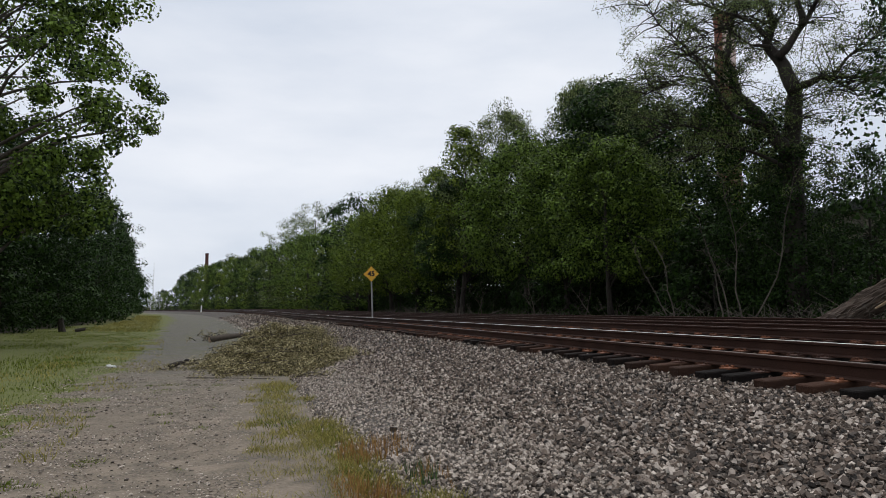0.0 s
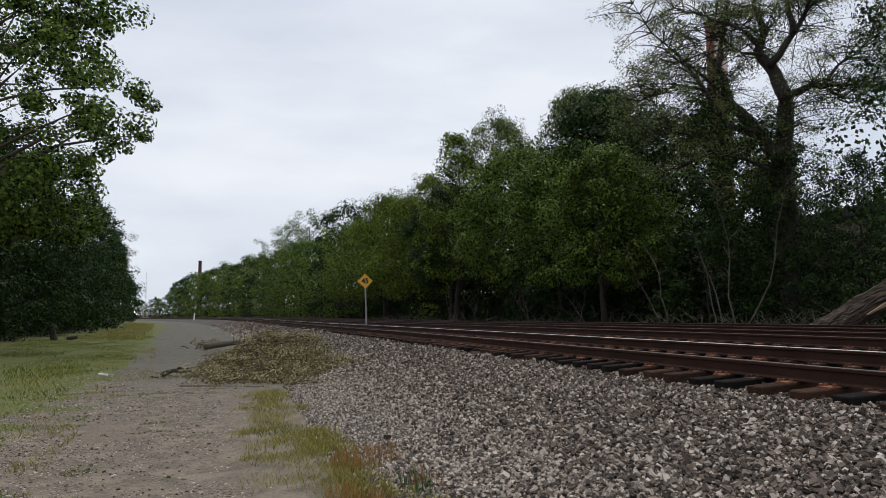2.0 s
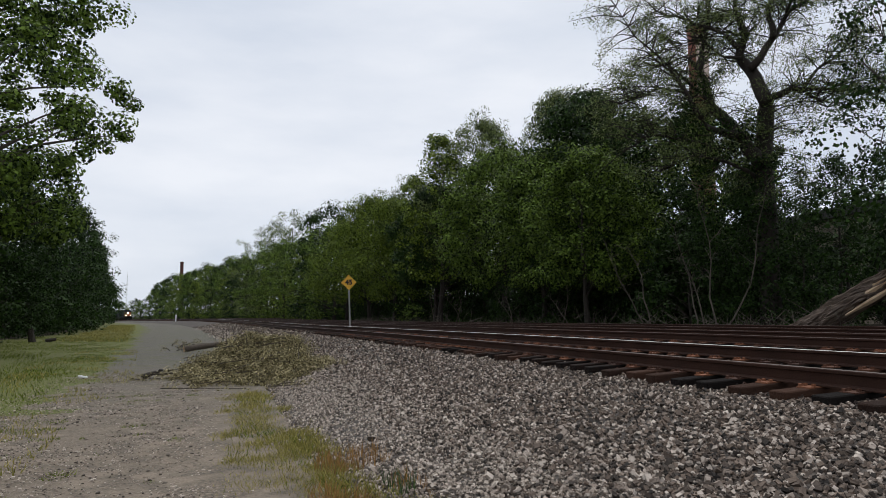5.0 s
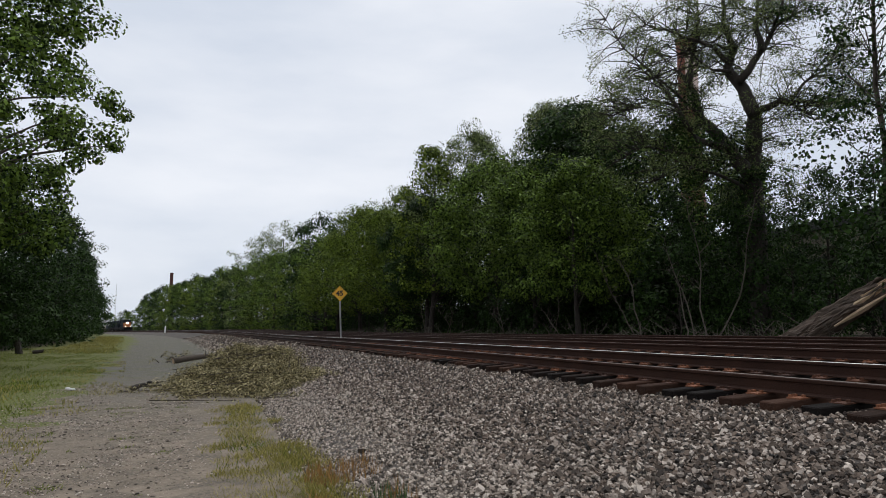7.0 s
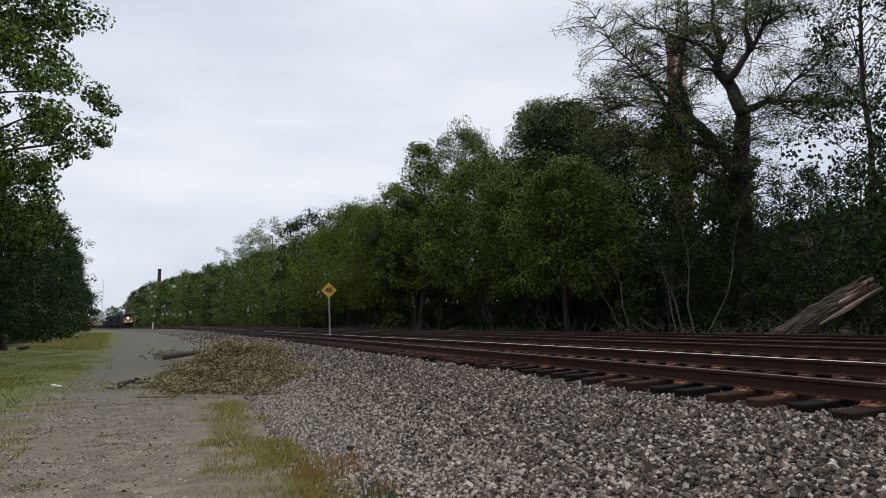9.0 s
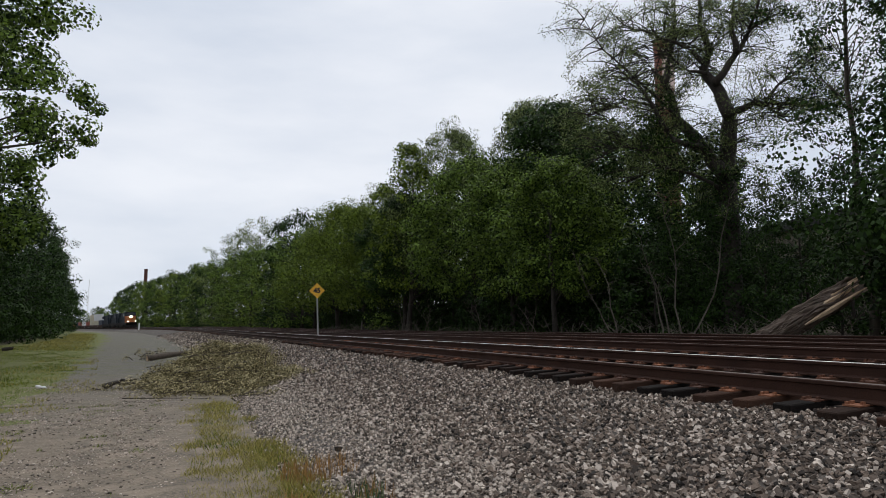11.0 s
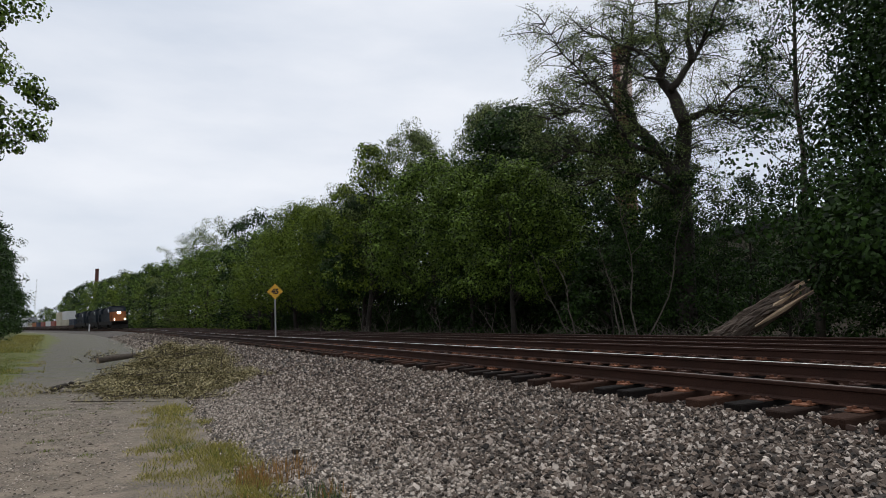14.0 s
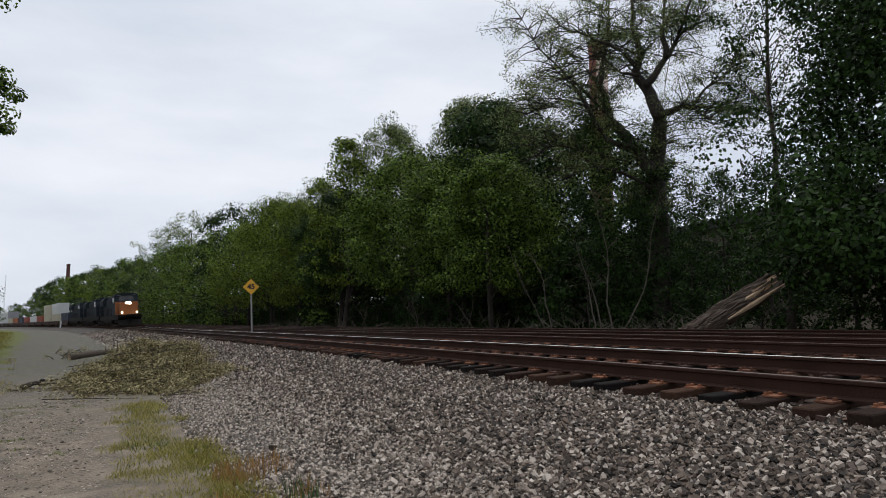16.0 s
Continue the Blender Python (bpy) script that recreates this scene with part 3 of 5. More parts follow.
def build_treeline():
    """The woods on both sides of the railway."""
    near = dict(
        A=near_kind("broadleaf_tree", "dense dark green broadleaf tree in the lineside woods", 15.5, 5.0, 0.28, LEAF_DARK, 40, 0.26, leaf=0.24, shape=0.65),
        B=near_kind("broadleaf_tree", "full mid-green broadleaf tree in the lineside woods", 14.5, 5.0, 0.25, LEAF_MID, 41, 0.24, leaf=0.24, shape=0.6),
        W=near_kind("willow_tree", "grey-green feathery willow in the lineside woods", 16.5, 5.0, 0.26, LEAF_GREY, 42, 0.26, clumps=300, per=130, leaf=0.25, shape=0.24, droop=0.8, clump_r=(0.5, 1.1)),
        Y=near_kind("young_tree", "yellow-green young tree in the lineside woods", 12.0, 4.2, 0.21, LEAF_LIME, 43, 0.18, clumps=240, leaf=0.2),
        U=near_kind("young_tree", "slender bright green tree with open twiggy top in the woods", 15.0, 3.1, 0.25, LEAF_LIME, 49, 0.2, clumps=120, per=62, leaf=0.26, clump_r=(0.5, 0.9)),
        S=near_kind("shrub", "leafy dark green shrub, coloured as shaded, at the woods' foot", 5.0, 2.7, 0.02, LEAF_DARK, 44, 0.06, clumps=80, per=46, leaf=0.2, clump_r=(0.4, 0.8)),
        T=near_kind("shrub", "leafy green shrub, coloured as shaded, at the woods' foot", 4.0, 2.4, 0.02, LEAF_DARK, 45, 0.05, clumps=70, per=46, leaf=0.19, clump_r=(0.4, 0.8)))
    far = dict(
        a=near_kind("broadleaf_tree", "dark green tree in the distant lineside woods", 15.5, 5.2, 0.03, LEAF_DARK, 50, 0.26, clumps=170, per=58, leaf=0.33),
        b=near_kind("broadleaf_tree", "mid-green tree in the distant lineside woods", 14.5, 5.2, 0.03, LEAF_MID, 51, 0.24, clumps=150, per=58, leaf=0.33),
        w=near_kind("willow_tree", "grey-green willow in the distant lineside woods", 16.5, 6.0, 0.03, LEAF_GREY, 52, 0.26, clumps=170, per=58, leaf=0.33, shape=0.3, droop=0.8),
        y=near_kind("young_tree", "yellow-green tree in the distant lineside woods", 12.5, 4.6, 0.02, LEAF_LIME, 53, 0.2, clumps=130, per=58, leaf=0.33))
    kinds = {**near, **far}
    # woods beyond the tracks: kind, side, along, turn, size
    rows = [("A", 23.2, 38.5, 0, 1.0), ("W", 24.5, 44.8, 20, 1.06), ("W", 23.6, 56.7, 200, 1.13), ("U", 19.4, 57.2, 40, 1.13), ("B", 18.9, 32.4, 50, 0.67), ("B", 19.6, 38.8, 170, 0.76), ("B", 20.8, 47.4, 250, 0.92), ("A", 20.6, 61.2, 120, 0.86),
            ("Y", 19.3, 70.4, 80, 1.1), ("Y", 19.4, 79.6, 210, 1.24), ("W", 24.5, 78.5, 90, 1.06), ("Y", 18.9, 88.8, 300, 1.09), ("b", 22.9, 67.0, 10, 0.98), ("U", 22.1, 87.7, 150, 1.06), ("b", 19.2, 96.8, 60, 0.98), ("a", 20.3, 106.0, 60, 1.15),
            ("y", 18.9, 114.0, 60, 1.03), ("b", 19.6, 122.0, 0, 0.98), ("b", 18.9, 131.2, 60, 1.03), ("y", 18.9, 139.2, 20, 1.03), ("w", 23.6, 144.9, 220, 1.38), ("w", 21.9, 159.8, 10, 1.29), ("b", 18.9, 150.7, 90, 1.03), ("a", 19.1, 170.1, 10, 0.98), ("y", 18.9, 179.3, 100, 1.15),
            ("b", 19.3, 188.5, 200, 1.15), ("a", 20.0, 200.0, 30, 1.06), ("b", 18.9, 211.5, 280, 1.09), ("y", 19.6, 224.2, 250, 1.32), ("a", 20.3, 236.9, 20, 1.15), ("b", 19.2, 250.8, 140, 1.15), ("a", 20.3, 265.8, 100, 1.15), ("y", 19.7, 280.9, 0, 1.38), ("b", 20.1, 297.1, 0, 1.26),
            ("a", 19.9, 314.4, 60, 1.21), ("b", 20.1, 334.1, 200, 1.21), ("a", 20.3, 353.7, 90, 1.15), ("b", 20.8, 375.8, 10, 1.09), ("b", 28.3, 392.2, 10, 1.03),
            ("b", 28.5, 34.8, 20, 0.92), ("b", 30.7, 48.7, 20, 1.15), ("a", 29.3, 64.8, 80, 1.15), ("a", 27.9, 85.4, 180, 1.09), ("a", 27.7, 103.8, 240, 1.15), ("b", 26.4, 124.3, 0, 1.15), ("a", 26.6, 172.4, 0, 1.15), ("a", 28.2, 212.6, 0, 1.15), ("a", 28.4, 264.7, 0, 1.15), ("a", 35.4, 38.4, 0, 0.86), ("a", 37.4, 58.0, 90, 1.15), ("a", 34.7, 94.7, 30, 1.15)]
    # woods beside the road
    rows += [("A", -16.0, 43.7, 10, 0.85), ("A", -17.7, 50.6, 100, 1.0), ("A", -15.4, 57.7, 200, 0.82), ("a", -16.1, 66.6, 20, 0.95), ("a", -14.2, 77, 130, 0.85), ("a", -14.3, 88, 250, 0.95), ("a", -13.8, 99, 60, 0.85), ("a", -14, 110, 0, 0.92),
             ("a", -14, 122, 80, 0.85), ("a", -14, 135, 10, 0.9), ("a", -14.3, 149, 90, 0.95), ("a", -14.6, 164, 190, 0.9), ("a", -15, 180, 40, 1.0), ("a", -16, 200, 80, 1.0), ("b", -17, 225, 0, 1.0), ("a", -18, 255, 80, 1.05), ("b", -19, 290, 80, 1.05),
             ("a", -20, 330, 0, 1.0), ("b", -21, 375, 0, 1.0), ("a", -18, 420, 0, 0.9), ("a", -9, 450, 0, 0.8), ("a", 29, 41, 40, 0.95), ("b", -10, 520, 60, 0.8), ("a", -11, 570, 60, 0.8), ("b", -8, 620, 60, 0.9), ("a", 0, 660, 20, 0.9), ("b", 10, 690, 80, 0.9), ("a", 20, 680, 10, 0.9), ("a", 21, 400, 10, 0.8), ("b", 20, 425, 70, 0.75), ("a", 21, 450, 10, 0.8), ("w", 22, 480, 10, 0.75), ("b", 21, 515, 40, 0.8), ("a", 22, 560, 40, 0.8), ("b", 23, 610, 40, 0.8), ("b", -20.4, 35.6, 140, 1.1), ("a", -21.2, 26.7, 30, 1.1)]
    used = set()
    for key, d, s, turn, size in rows:
        src = kinds[key]
        if key not in used:
            used.add(key)
            p = line(d, s, ground_z(d) - 0.05)
            src.matrix_basis = pose(p.x, p.y, p.z, 0, 0, turn) @ Matrix.Diagonal((size, size, size, 1))
        else:
            src_scale = src.scale.copy()
            src.scale = (size, size, size)
            p = line(d, s, ground_z(d) - 0.05)
            copy_thing(src, pose(p.x, p.y, p.z, 0, 0, turn))
            src.scale = src_scale
    # shrubs along both edges, their leaf colour darkened as shade
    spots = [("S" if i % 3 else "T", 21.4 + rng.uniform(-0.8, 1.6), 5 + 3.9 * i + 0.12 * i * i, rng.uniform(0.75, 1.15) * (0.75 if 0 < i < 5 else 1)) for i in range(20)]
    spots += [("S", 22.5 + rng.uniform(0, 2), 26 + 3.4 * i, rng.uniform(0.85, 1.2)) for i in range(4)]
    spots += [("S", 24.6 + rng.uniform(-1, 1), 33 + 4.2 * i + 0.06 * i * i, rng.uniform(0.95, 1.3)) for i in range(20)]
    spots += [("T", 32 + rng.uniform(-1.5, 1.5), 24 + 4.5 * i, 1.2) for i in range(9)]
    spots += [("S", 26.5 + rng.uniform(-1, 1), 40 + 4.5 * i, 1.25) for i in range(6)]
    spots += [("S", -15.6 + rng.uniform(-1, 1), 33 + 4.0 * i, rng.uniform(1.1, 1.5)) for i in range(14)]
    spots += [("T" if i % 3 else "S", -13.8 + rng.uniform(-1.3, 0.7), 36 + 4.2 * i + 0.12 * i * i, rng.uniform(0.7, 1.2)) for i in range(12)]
    for key, d, s, size in spots:
        src = kinds[key]
        p = line(d, s + rng.uniform(-0.8, 0.8), ground_z(d) - 0.05)
        m = pose(p.x, p.y, p.z, 0, 0, rng.uniform(0, 360))
        if key not in used:
            used.add(key)
            src.matrix_basis = m
        else:
            copy_thing(src, m).scale = (size, size, size)


def build_cottonwood():
    """The tall tree at the road's edge, its lower boughs over the verge."""
    t = make_tree("cottonwood_tree", "tall cottonwood with big glossy green leaves beside the road", 18.5, 6.7, 0.25, 400, 150, 0.16, LEAF_MID, BARK, 71, 0.42, clump_r=(0.45, 0.95), shape=0.85, limbs=90)
    t.matrix_basis = Matrix.Translation(line(-10.3, 30.8, 0.2))


VIEW_AZ = radians(43)


def open_tree_limbs():
    """Main limbs of the half-bare tree: (side, height) along each, with girth."""
    return [([(0.0, 0.4), (-0.1, 5.5), (-0.05, 7.4), (0.1, 8.9), (0.24, 10.0)], 0.40, 0.31),
            ([(0.2, 9.75), (-0.25, 11.0), (-0.66, 12.1), (-0.55, 13.1), (-0.83, 14.4), (-0.7, 16.5)], 0.29, 0.05),
            ([(-0.33, 11.2), (0.55, 12.5), (1.1, 13.6), (1.87, 14.1)], 0.17, 0.03),
            ([(0.55, 12.4), (0.46, 13.6), (0.42, 14.5), (0.6, 16.3)], 0.14, 0.03),
            ([(1.0, 13.3), (1.7, 14.9), (2.3, 15.3), (2.9, 14.2)], 0.07, 0.015),
            ([(0.38, 10.0), (1.1, 10.3), (1.65, 10.0), (2.3, 9.4)], 0.16, 0.03),
            ([(1.3, 10.2), (2.2, 10.2), (3.0, 10.2), (4.0, 10.0)], 0.08, 0.015),
            ([(1.5, 10.2), (2.0, 11.0), (2.9, 11.6), (3.3, 12.4)], 0.06, 0.012),
            ([(-0.15, 7.4), (-0.77, 8.5), (-1.9, 10.2), (-2.2, 11.5), (-2.75, 12.6)], 0.31, 0.08),
            ([(-2.2, 11.4), (-2.1, 13.0), (-1.85, 14.4), (-1.9, 16.0)], 0.12, 0.03),
            ([(-0.9, 8.6), (-2.1, 9.0), (-2.65, 10.1), (-3.2, 11.3), (-3.9, 11.9)], 0.15, 0.03),
            ([(-2.6, 8.5), (-4.2, 9.6), (-5.2, 11.0), (-5.6, 12.4)], 0.06, 0.012),
            ([(-1.9, 10.2), (-3.4, 11.8), (-4.6, 13.0), (-5.2, 14.2)], 0.07, 0.012),
            ([(-2.9, 10.7), (-3.75, 10.9), (-4.5, 10.4), (-5.2, 10.1)], 0.07, 0.012),
            ([(-0.66, 12.1), (-1.4, 13.0), (-2.6, 13.8), (-3.9, 14.4)], 0.11, 0.02),
            ([(-0.3, 6.9), (-1.4, 7.6), (-2.4, 7.9), (-3.8, 7.3)], 0.09, 0.015),
            ([(-1.0, 8.0), (-2.6, 8.5), (-4.0, 8.9), (-4.9, 8.4)], 0.07, 0.012),
            ([(-0.6, 11.7), (-1.5, 12.2), (-2.3, 13.2), (-3.3, 13.2)], 0.08, 0.015)]


def build_open_tree():
    """A big old tree with a thin, feathery crown on dark crooked limbs."""
    root = tagged(new("locust_tree"), "tall old tree with crooked dark limbs and thin feathery foliage", "tree")
    p = line(22.9, 23.9, 0.5)
    root.matrix_basis = pose(p.x, p.y, p.z, 0, 0, -math.degrees(VIEW_AZ)) @ Matrix.Diagonal((1.15, 1.15, 1.15, 1))
    g = np.random.default_rng(5)
    wood, tips = Mesh(), []
    for pts, r0, r1 in open_tree_limbs():
        depth, line3 = g.uniform(-0.9, 0.9), []
        for i, (u, z) in enumerate(pts):
            k = i / (len(pts) - 1)
            v = 0 if r0 > 0.4 else depth * k * 2.2
            line3.append(Vector((u + (g.uniform(-0.08, 0.08) if i else 0), v, z - 0.5)))
        smooth = []
        for a, b in zip(line3, line3[1:]):
            for j in range(3):
                smooth.append(a.lerp(b, j / 3) + Vector((g.uniform(-0.05, 0.05), g.uniform(-0.05, 0.05), g.uniform(-0.04, 0.04))))
        smooth.append(line3[-1])
        n = len(smooth)
        wood.tube(smooth, [r0 + (r1 - r0) * (i / (n - 1)) for i in range(n)], 8 if r0 > 0.1 else 5)
        if r0 > 0.4:
            continue
        for i in range(n // 3, n):
            for _ in range(6 if r0 > 0.1 else 5):
                a = smooth[i]
                w = Vector((g.normal() * 0.9 + 0.25 * (a.x > 0) - 0.25 * (a.x < 0), g.normal() * 0.9, g.uniform(-0.35, 0.8)))
                L = g.uniform(0.7, 1.9)
                b = a + w.normalized() * L
                c = b + Vector((w.x * 0.4, w.y * 0.4, -g.uniform(0.0, 0.4)))
                wood.tube([a, a.lerp(b, 0.5) + Vector((0, 0, 0.12)), b, c], [0.028, 0.02, 0.012, 0.004], 4)
                tips += [tuple(b), tuple(c), tuple(a.lerp(b, 0.7))]
    part("trunk", wood.data("trunk", smooth=True), BARK_DARK, root)
    tips = np.array(tips)
    tips = tips[(g.random(len(tips)) < 0.64) & ~((abs(tips[:, 0] + 2.6) < 0.5) & (tips[:, 2] > 11.0) & (tips[:, 2] < 12.6))]
    part("crown", quads("crown", leaves(tips, g.uniform(0.25, 0.6, len(tips)), 64, 0.105, 0.5, 0.3, 0.30)), LEAF_GREY, root)
    # ivy and leafy shoots on the lower trunk, leaf colour darkened as shade
    low = np.array([(g.normal() * 0.5 - 0.9, g.normal() * 0.6, g.uniform(1, 8.5)) for _ in range(90)])
    low = np.concatenate([low, [(g.normal() * 0.5 - 2.55, g.normal() * 0.6, g.uniform(3, 10.4)) for _ in range(110)]])
    low = np.concatenate([low, [(g.normal() * 0.45, g.normal() * 0.5 - 0.2, g.uniform(1, 7.2)) for _ in range(60)]])
    part("ivy", quads("ivy", leaves(low, g.uniform(0.3, 0.7, len(low)), 60, 0.12, 0.3, 0.3, 0.6)), LEAF_DARK, root, "green ivy on the lower trunk, coloured as shaded")


def build_edge_tree():
    """The dark maple that fills the edge of the woods, on a thin straight trunk."""
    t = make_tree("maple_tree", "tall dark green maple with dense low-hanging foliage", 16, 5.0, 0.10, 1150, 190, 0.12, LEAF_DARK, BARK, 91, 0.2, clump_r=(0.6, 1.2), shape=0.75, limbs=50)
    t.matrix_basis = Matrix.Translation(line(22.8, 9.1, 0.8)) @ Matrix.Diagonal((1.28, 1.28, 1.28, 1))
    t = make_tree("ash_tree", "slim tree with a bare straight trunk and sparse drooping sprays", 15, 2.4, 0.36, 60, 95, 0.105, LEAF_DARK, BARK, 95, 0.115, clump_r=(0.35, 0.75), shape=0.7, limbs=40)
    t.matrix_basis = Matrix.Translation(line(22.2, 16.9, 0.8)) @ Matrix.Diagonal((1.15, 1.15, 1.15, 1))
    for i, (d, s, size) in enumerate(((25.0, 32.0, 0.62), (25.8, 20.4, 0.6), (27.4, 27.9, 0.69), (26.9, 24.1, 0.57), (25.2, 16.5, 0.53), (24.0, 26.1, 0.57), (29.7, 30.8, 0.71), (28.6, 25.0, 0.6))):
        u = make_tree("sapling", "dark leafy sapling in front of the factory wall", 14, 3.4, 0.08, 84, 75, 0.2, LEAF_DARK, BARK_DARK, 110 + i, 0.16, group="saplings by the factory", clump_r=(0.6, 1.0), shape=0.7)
        u.matrix_basis = Matrix.Translation(line(d, s, 0.8)) @ Matrix.Diagonal((size, size, size, 1))


build_treeline()
build_cottonwood()
build_open_tree()
build_edge_tree()


# ---- broken trunk at the edge of the woods ----
WOOD_RAW = varied("torn_raw_wood", (0.34, 0.21, 0.12), (0.68, 0.52, 0.36), scale=5, fine=40, rough=0.85, stretch=(1, 1, 0.15), bump=0.6)
BARK_LOG = varied("furrowed_bark", (0.012, 0.009, 0.007), (0.24, 0.18, 0.14), scale=9, fine=24, rough=0.95, bump=1.0, stretch=(1.2, 1.2, 0.12))


BARK_LIMB = varied("pale_limb_bark", (0.04, 0.031, 0.024), (0.13, 0.104, 0.08), scale=5, fine=30, rough=0.95, bump=0.8)


def furrowed(length, r0, r1, seed, sides=64, rings=36, jag=0.25):
    """A log along z with deep bark furrows and a ragged top end."""
    m = Mesh()
    for i in range(rings + 1):
        k = i / rings
        r = r0 + (r1 - r0) * k
        for j in range(sides):
            a = 2 * math.pi * j / sides
            w = a + 0.35 * math.sin(k * 8 + seed) + 0.25 * noise.noise((k * 7, j * 0.12, seed))
            f = noise.noise((math.cos(w) * 3.5 + seed, math.sin(w) * 3.5, k * 3.2)) * 0.16 + abs(noise.noise((math.cos(w) * 7, math.sin(w) * 7 + seed, k * 4.5))) * 0.40 - 0.10
            z = length * k
            if i > rings - 5:
                z += jag * (i - rings + 5) / 5 * noise.noise((math.cos(a) * 2.5, math.sin(a) * 2.5, seed + 9))
            m.v.append((r * (1 + f) * math.cos(a), r * (1 + f) * math.sin(a), z))
    for i in range(rings):
        for j in range(sides):
            q = (j + 1) % sides
            m.f.append((i * sides + j, i * sides + q, (i + 1) * sides + q, (i + 1) * sides + j))
    m.f.append(tuple(reversed(range(sides))))
    m.f.append(tuple(rings * sides + j for j in range(sides)))
    return m


def build_broken_trunk():
    log = tagged(new("fallen_tree"), "fallen broken tree trunk with furrowed bark and pale torn wood", "fallen tree")
    a, b = line(18.0, 18.4, 0.70), line(17.8, 14.1, 2.78)
    axis = (b - a)
    log.matrix_basis = Matrix.Translation(a) @ axis.to_track_quat("Z", "Y").to_matrix().to_4x4()
    L = axis.length
    part("bark", furrowed(L * 0.97, 0.42, 0.31, 3, jag=0.8).data("bark"), BARK_LOG, log)
    inv = log.matrix_basis.to_3x3().inverted()
    down = inv @ Vector((0, 0, -1))
    side = inv @ Vector((-0.75, -0.6, 0))
    g = np.random.default_rng(3)
    for k in range(7):
        q = (down * (0.26 if k < 3 else g.uniform(-0.3, 0.15)) + side * g.uniform(0.18, 0.32))
        z0, z1 = L * g.uniform(0.55, 0.75), L * g.uniform(0.98, 1.08)
        s0 = Vector((q.x, q.y, z0)) + side * 0.10
        s1 = Vector((q.x, q.y, z1)) + side * 0.05
        part("splinter", Mesh().tube([s0, s0.lerp(s1, 0.5) + down * 0.02, s1], [0.03, g.uniform(0.06, 0.10), 0.012], 5), WOOD_RAW, log, "pale splinter of torn wood")


# ---- factory behind the trees, chimneys, distant buildings ----
WALL = varied("stained_beige_wall", (0.16, 0.135, 0.10), (0.34, 0.30, 0.24), scale=0.4, fine=6, rough=0.9, bump=0.2)
ROOF = varied("dark_roof_edge", (0.025, 0.025, 0.025), (0.06, 0.058, 0.055), scale=1, fine=8, rough=0.9)
BRICK = varied("chimney_brick", (0.15, 0.055, 0.04), (0.28, 0.115, 0.08), scale=0.8, fine=9, rough=0.9, bump=0.3)
BRICK_DARK = varied("sooty_brick", (0.06, 0.022, 0.018), (0.12, 0.05, 0.04), scale=0.8, fine=9, rough=0.9, bump=0.3)
PALE = varied("faded_white_paint", (0.48, 0.33, 0.27), (0.72, 0.62, 0.55), scale=0.7, fine=8, rough=0.9)
DARK_GLASS = varied("dirty_window_glass", (0.015, 0.016, 0.018), (0.05, 0.052, 0.055), scale=1, fine=9, rough=0.2, bump=0)
WHITE_WALL = varied("white_cladding", (0.62, 0.63, 0.64), (0.78, 0.78, 0.78), scale=0.3, fine=4, rough=0.6, bump=0.05)


def build_factory():
    f = tagged(new("factory_building"), "low factory with a beige wall and dark flat roof behind trees", "building")
    p = line(41.2, 30.3, 0.6)
    f.matrix_basis = pose(p.x, p.y, p.z, 0, 0, heading(26) - 9) @ Matrix.Diagonal((1.1, 1.1, 1.1, 1))
    part("wall", Mesh().box(0, 16, -26, 30, 0, 7.4), WALL, f)
    part("roof", Mesh().box(-0.35, 16.3, -26.3, 30.3, 7.4, 8.05), ROOF, f)
    for i in range(11):
        y = -23 + 5 * i
        w = part("window", Mesh().box(-0.06, 0.0, y - 1.5, y + 1.5, 3.4, 5.6), ROOF, f)
        for j in range(4):
            for k in range(3):
                part("pane", Mesh().box(-0.08, -0.062, y - 1.42 + 0.72 * j, y - 0.76 + 0.72 * j, 3.48 + 0.71 * k, 4.13 + 0.71 * k), DARK_GLASS, w)


def build_chimney(az, dist, top, r, label, band):
    c = tagged(new("factory_chimney"), label, "chimney")
    a = radians(az)
    c.matrix_basis = pose(dist * math.sin(a), dist * math.cos(a), 0.5)
    h = top - 0.5
    m = Mesh()
    m.tube([(0, 0, 0), (0, 0, h * 0.5), (0, 0, h - 0.9), (0, 0, h - 0.85), (0, 0, h)], [r * 1.5, r * 1.25, r, r * 1.12, r * 1.12], 20)
    part("shaft", m.data("shaft", smooth=False), BRICK if band else BRICK_DARK, c)
    part("flue", Mesh().tube([(0, 0, h), (0, 0, h + 0.12)], [r * 0.9, r * 0.9], 20), ROOF, c)
    if band:
        for k in range(3):
            part("painted_panel", Mesh().prism([(1.13 * r * math.cos(t), 1.13 * r * math.sin(t)) for t in np.linspace(radians(-138), radians(-50), 7)] + [(r * 0.8 * math.cos(t), r * 0.8 * math.sin(t)) for t in (radians(-50), radians(-138))], "z", h - 3.3 - 2.3 * k, h - 1.2 - 2.3 * k), PALE, c, "faded pale painted panel")


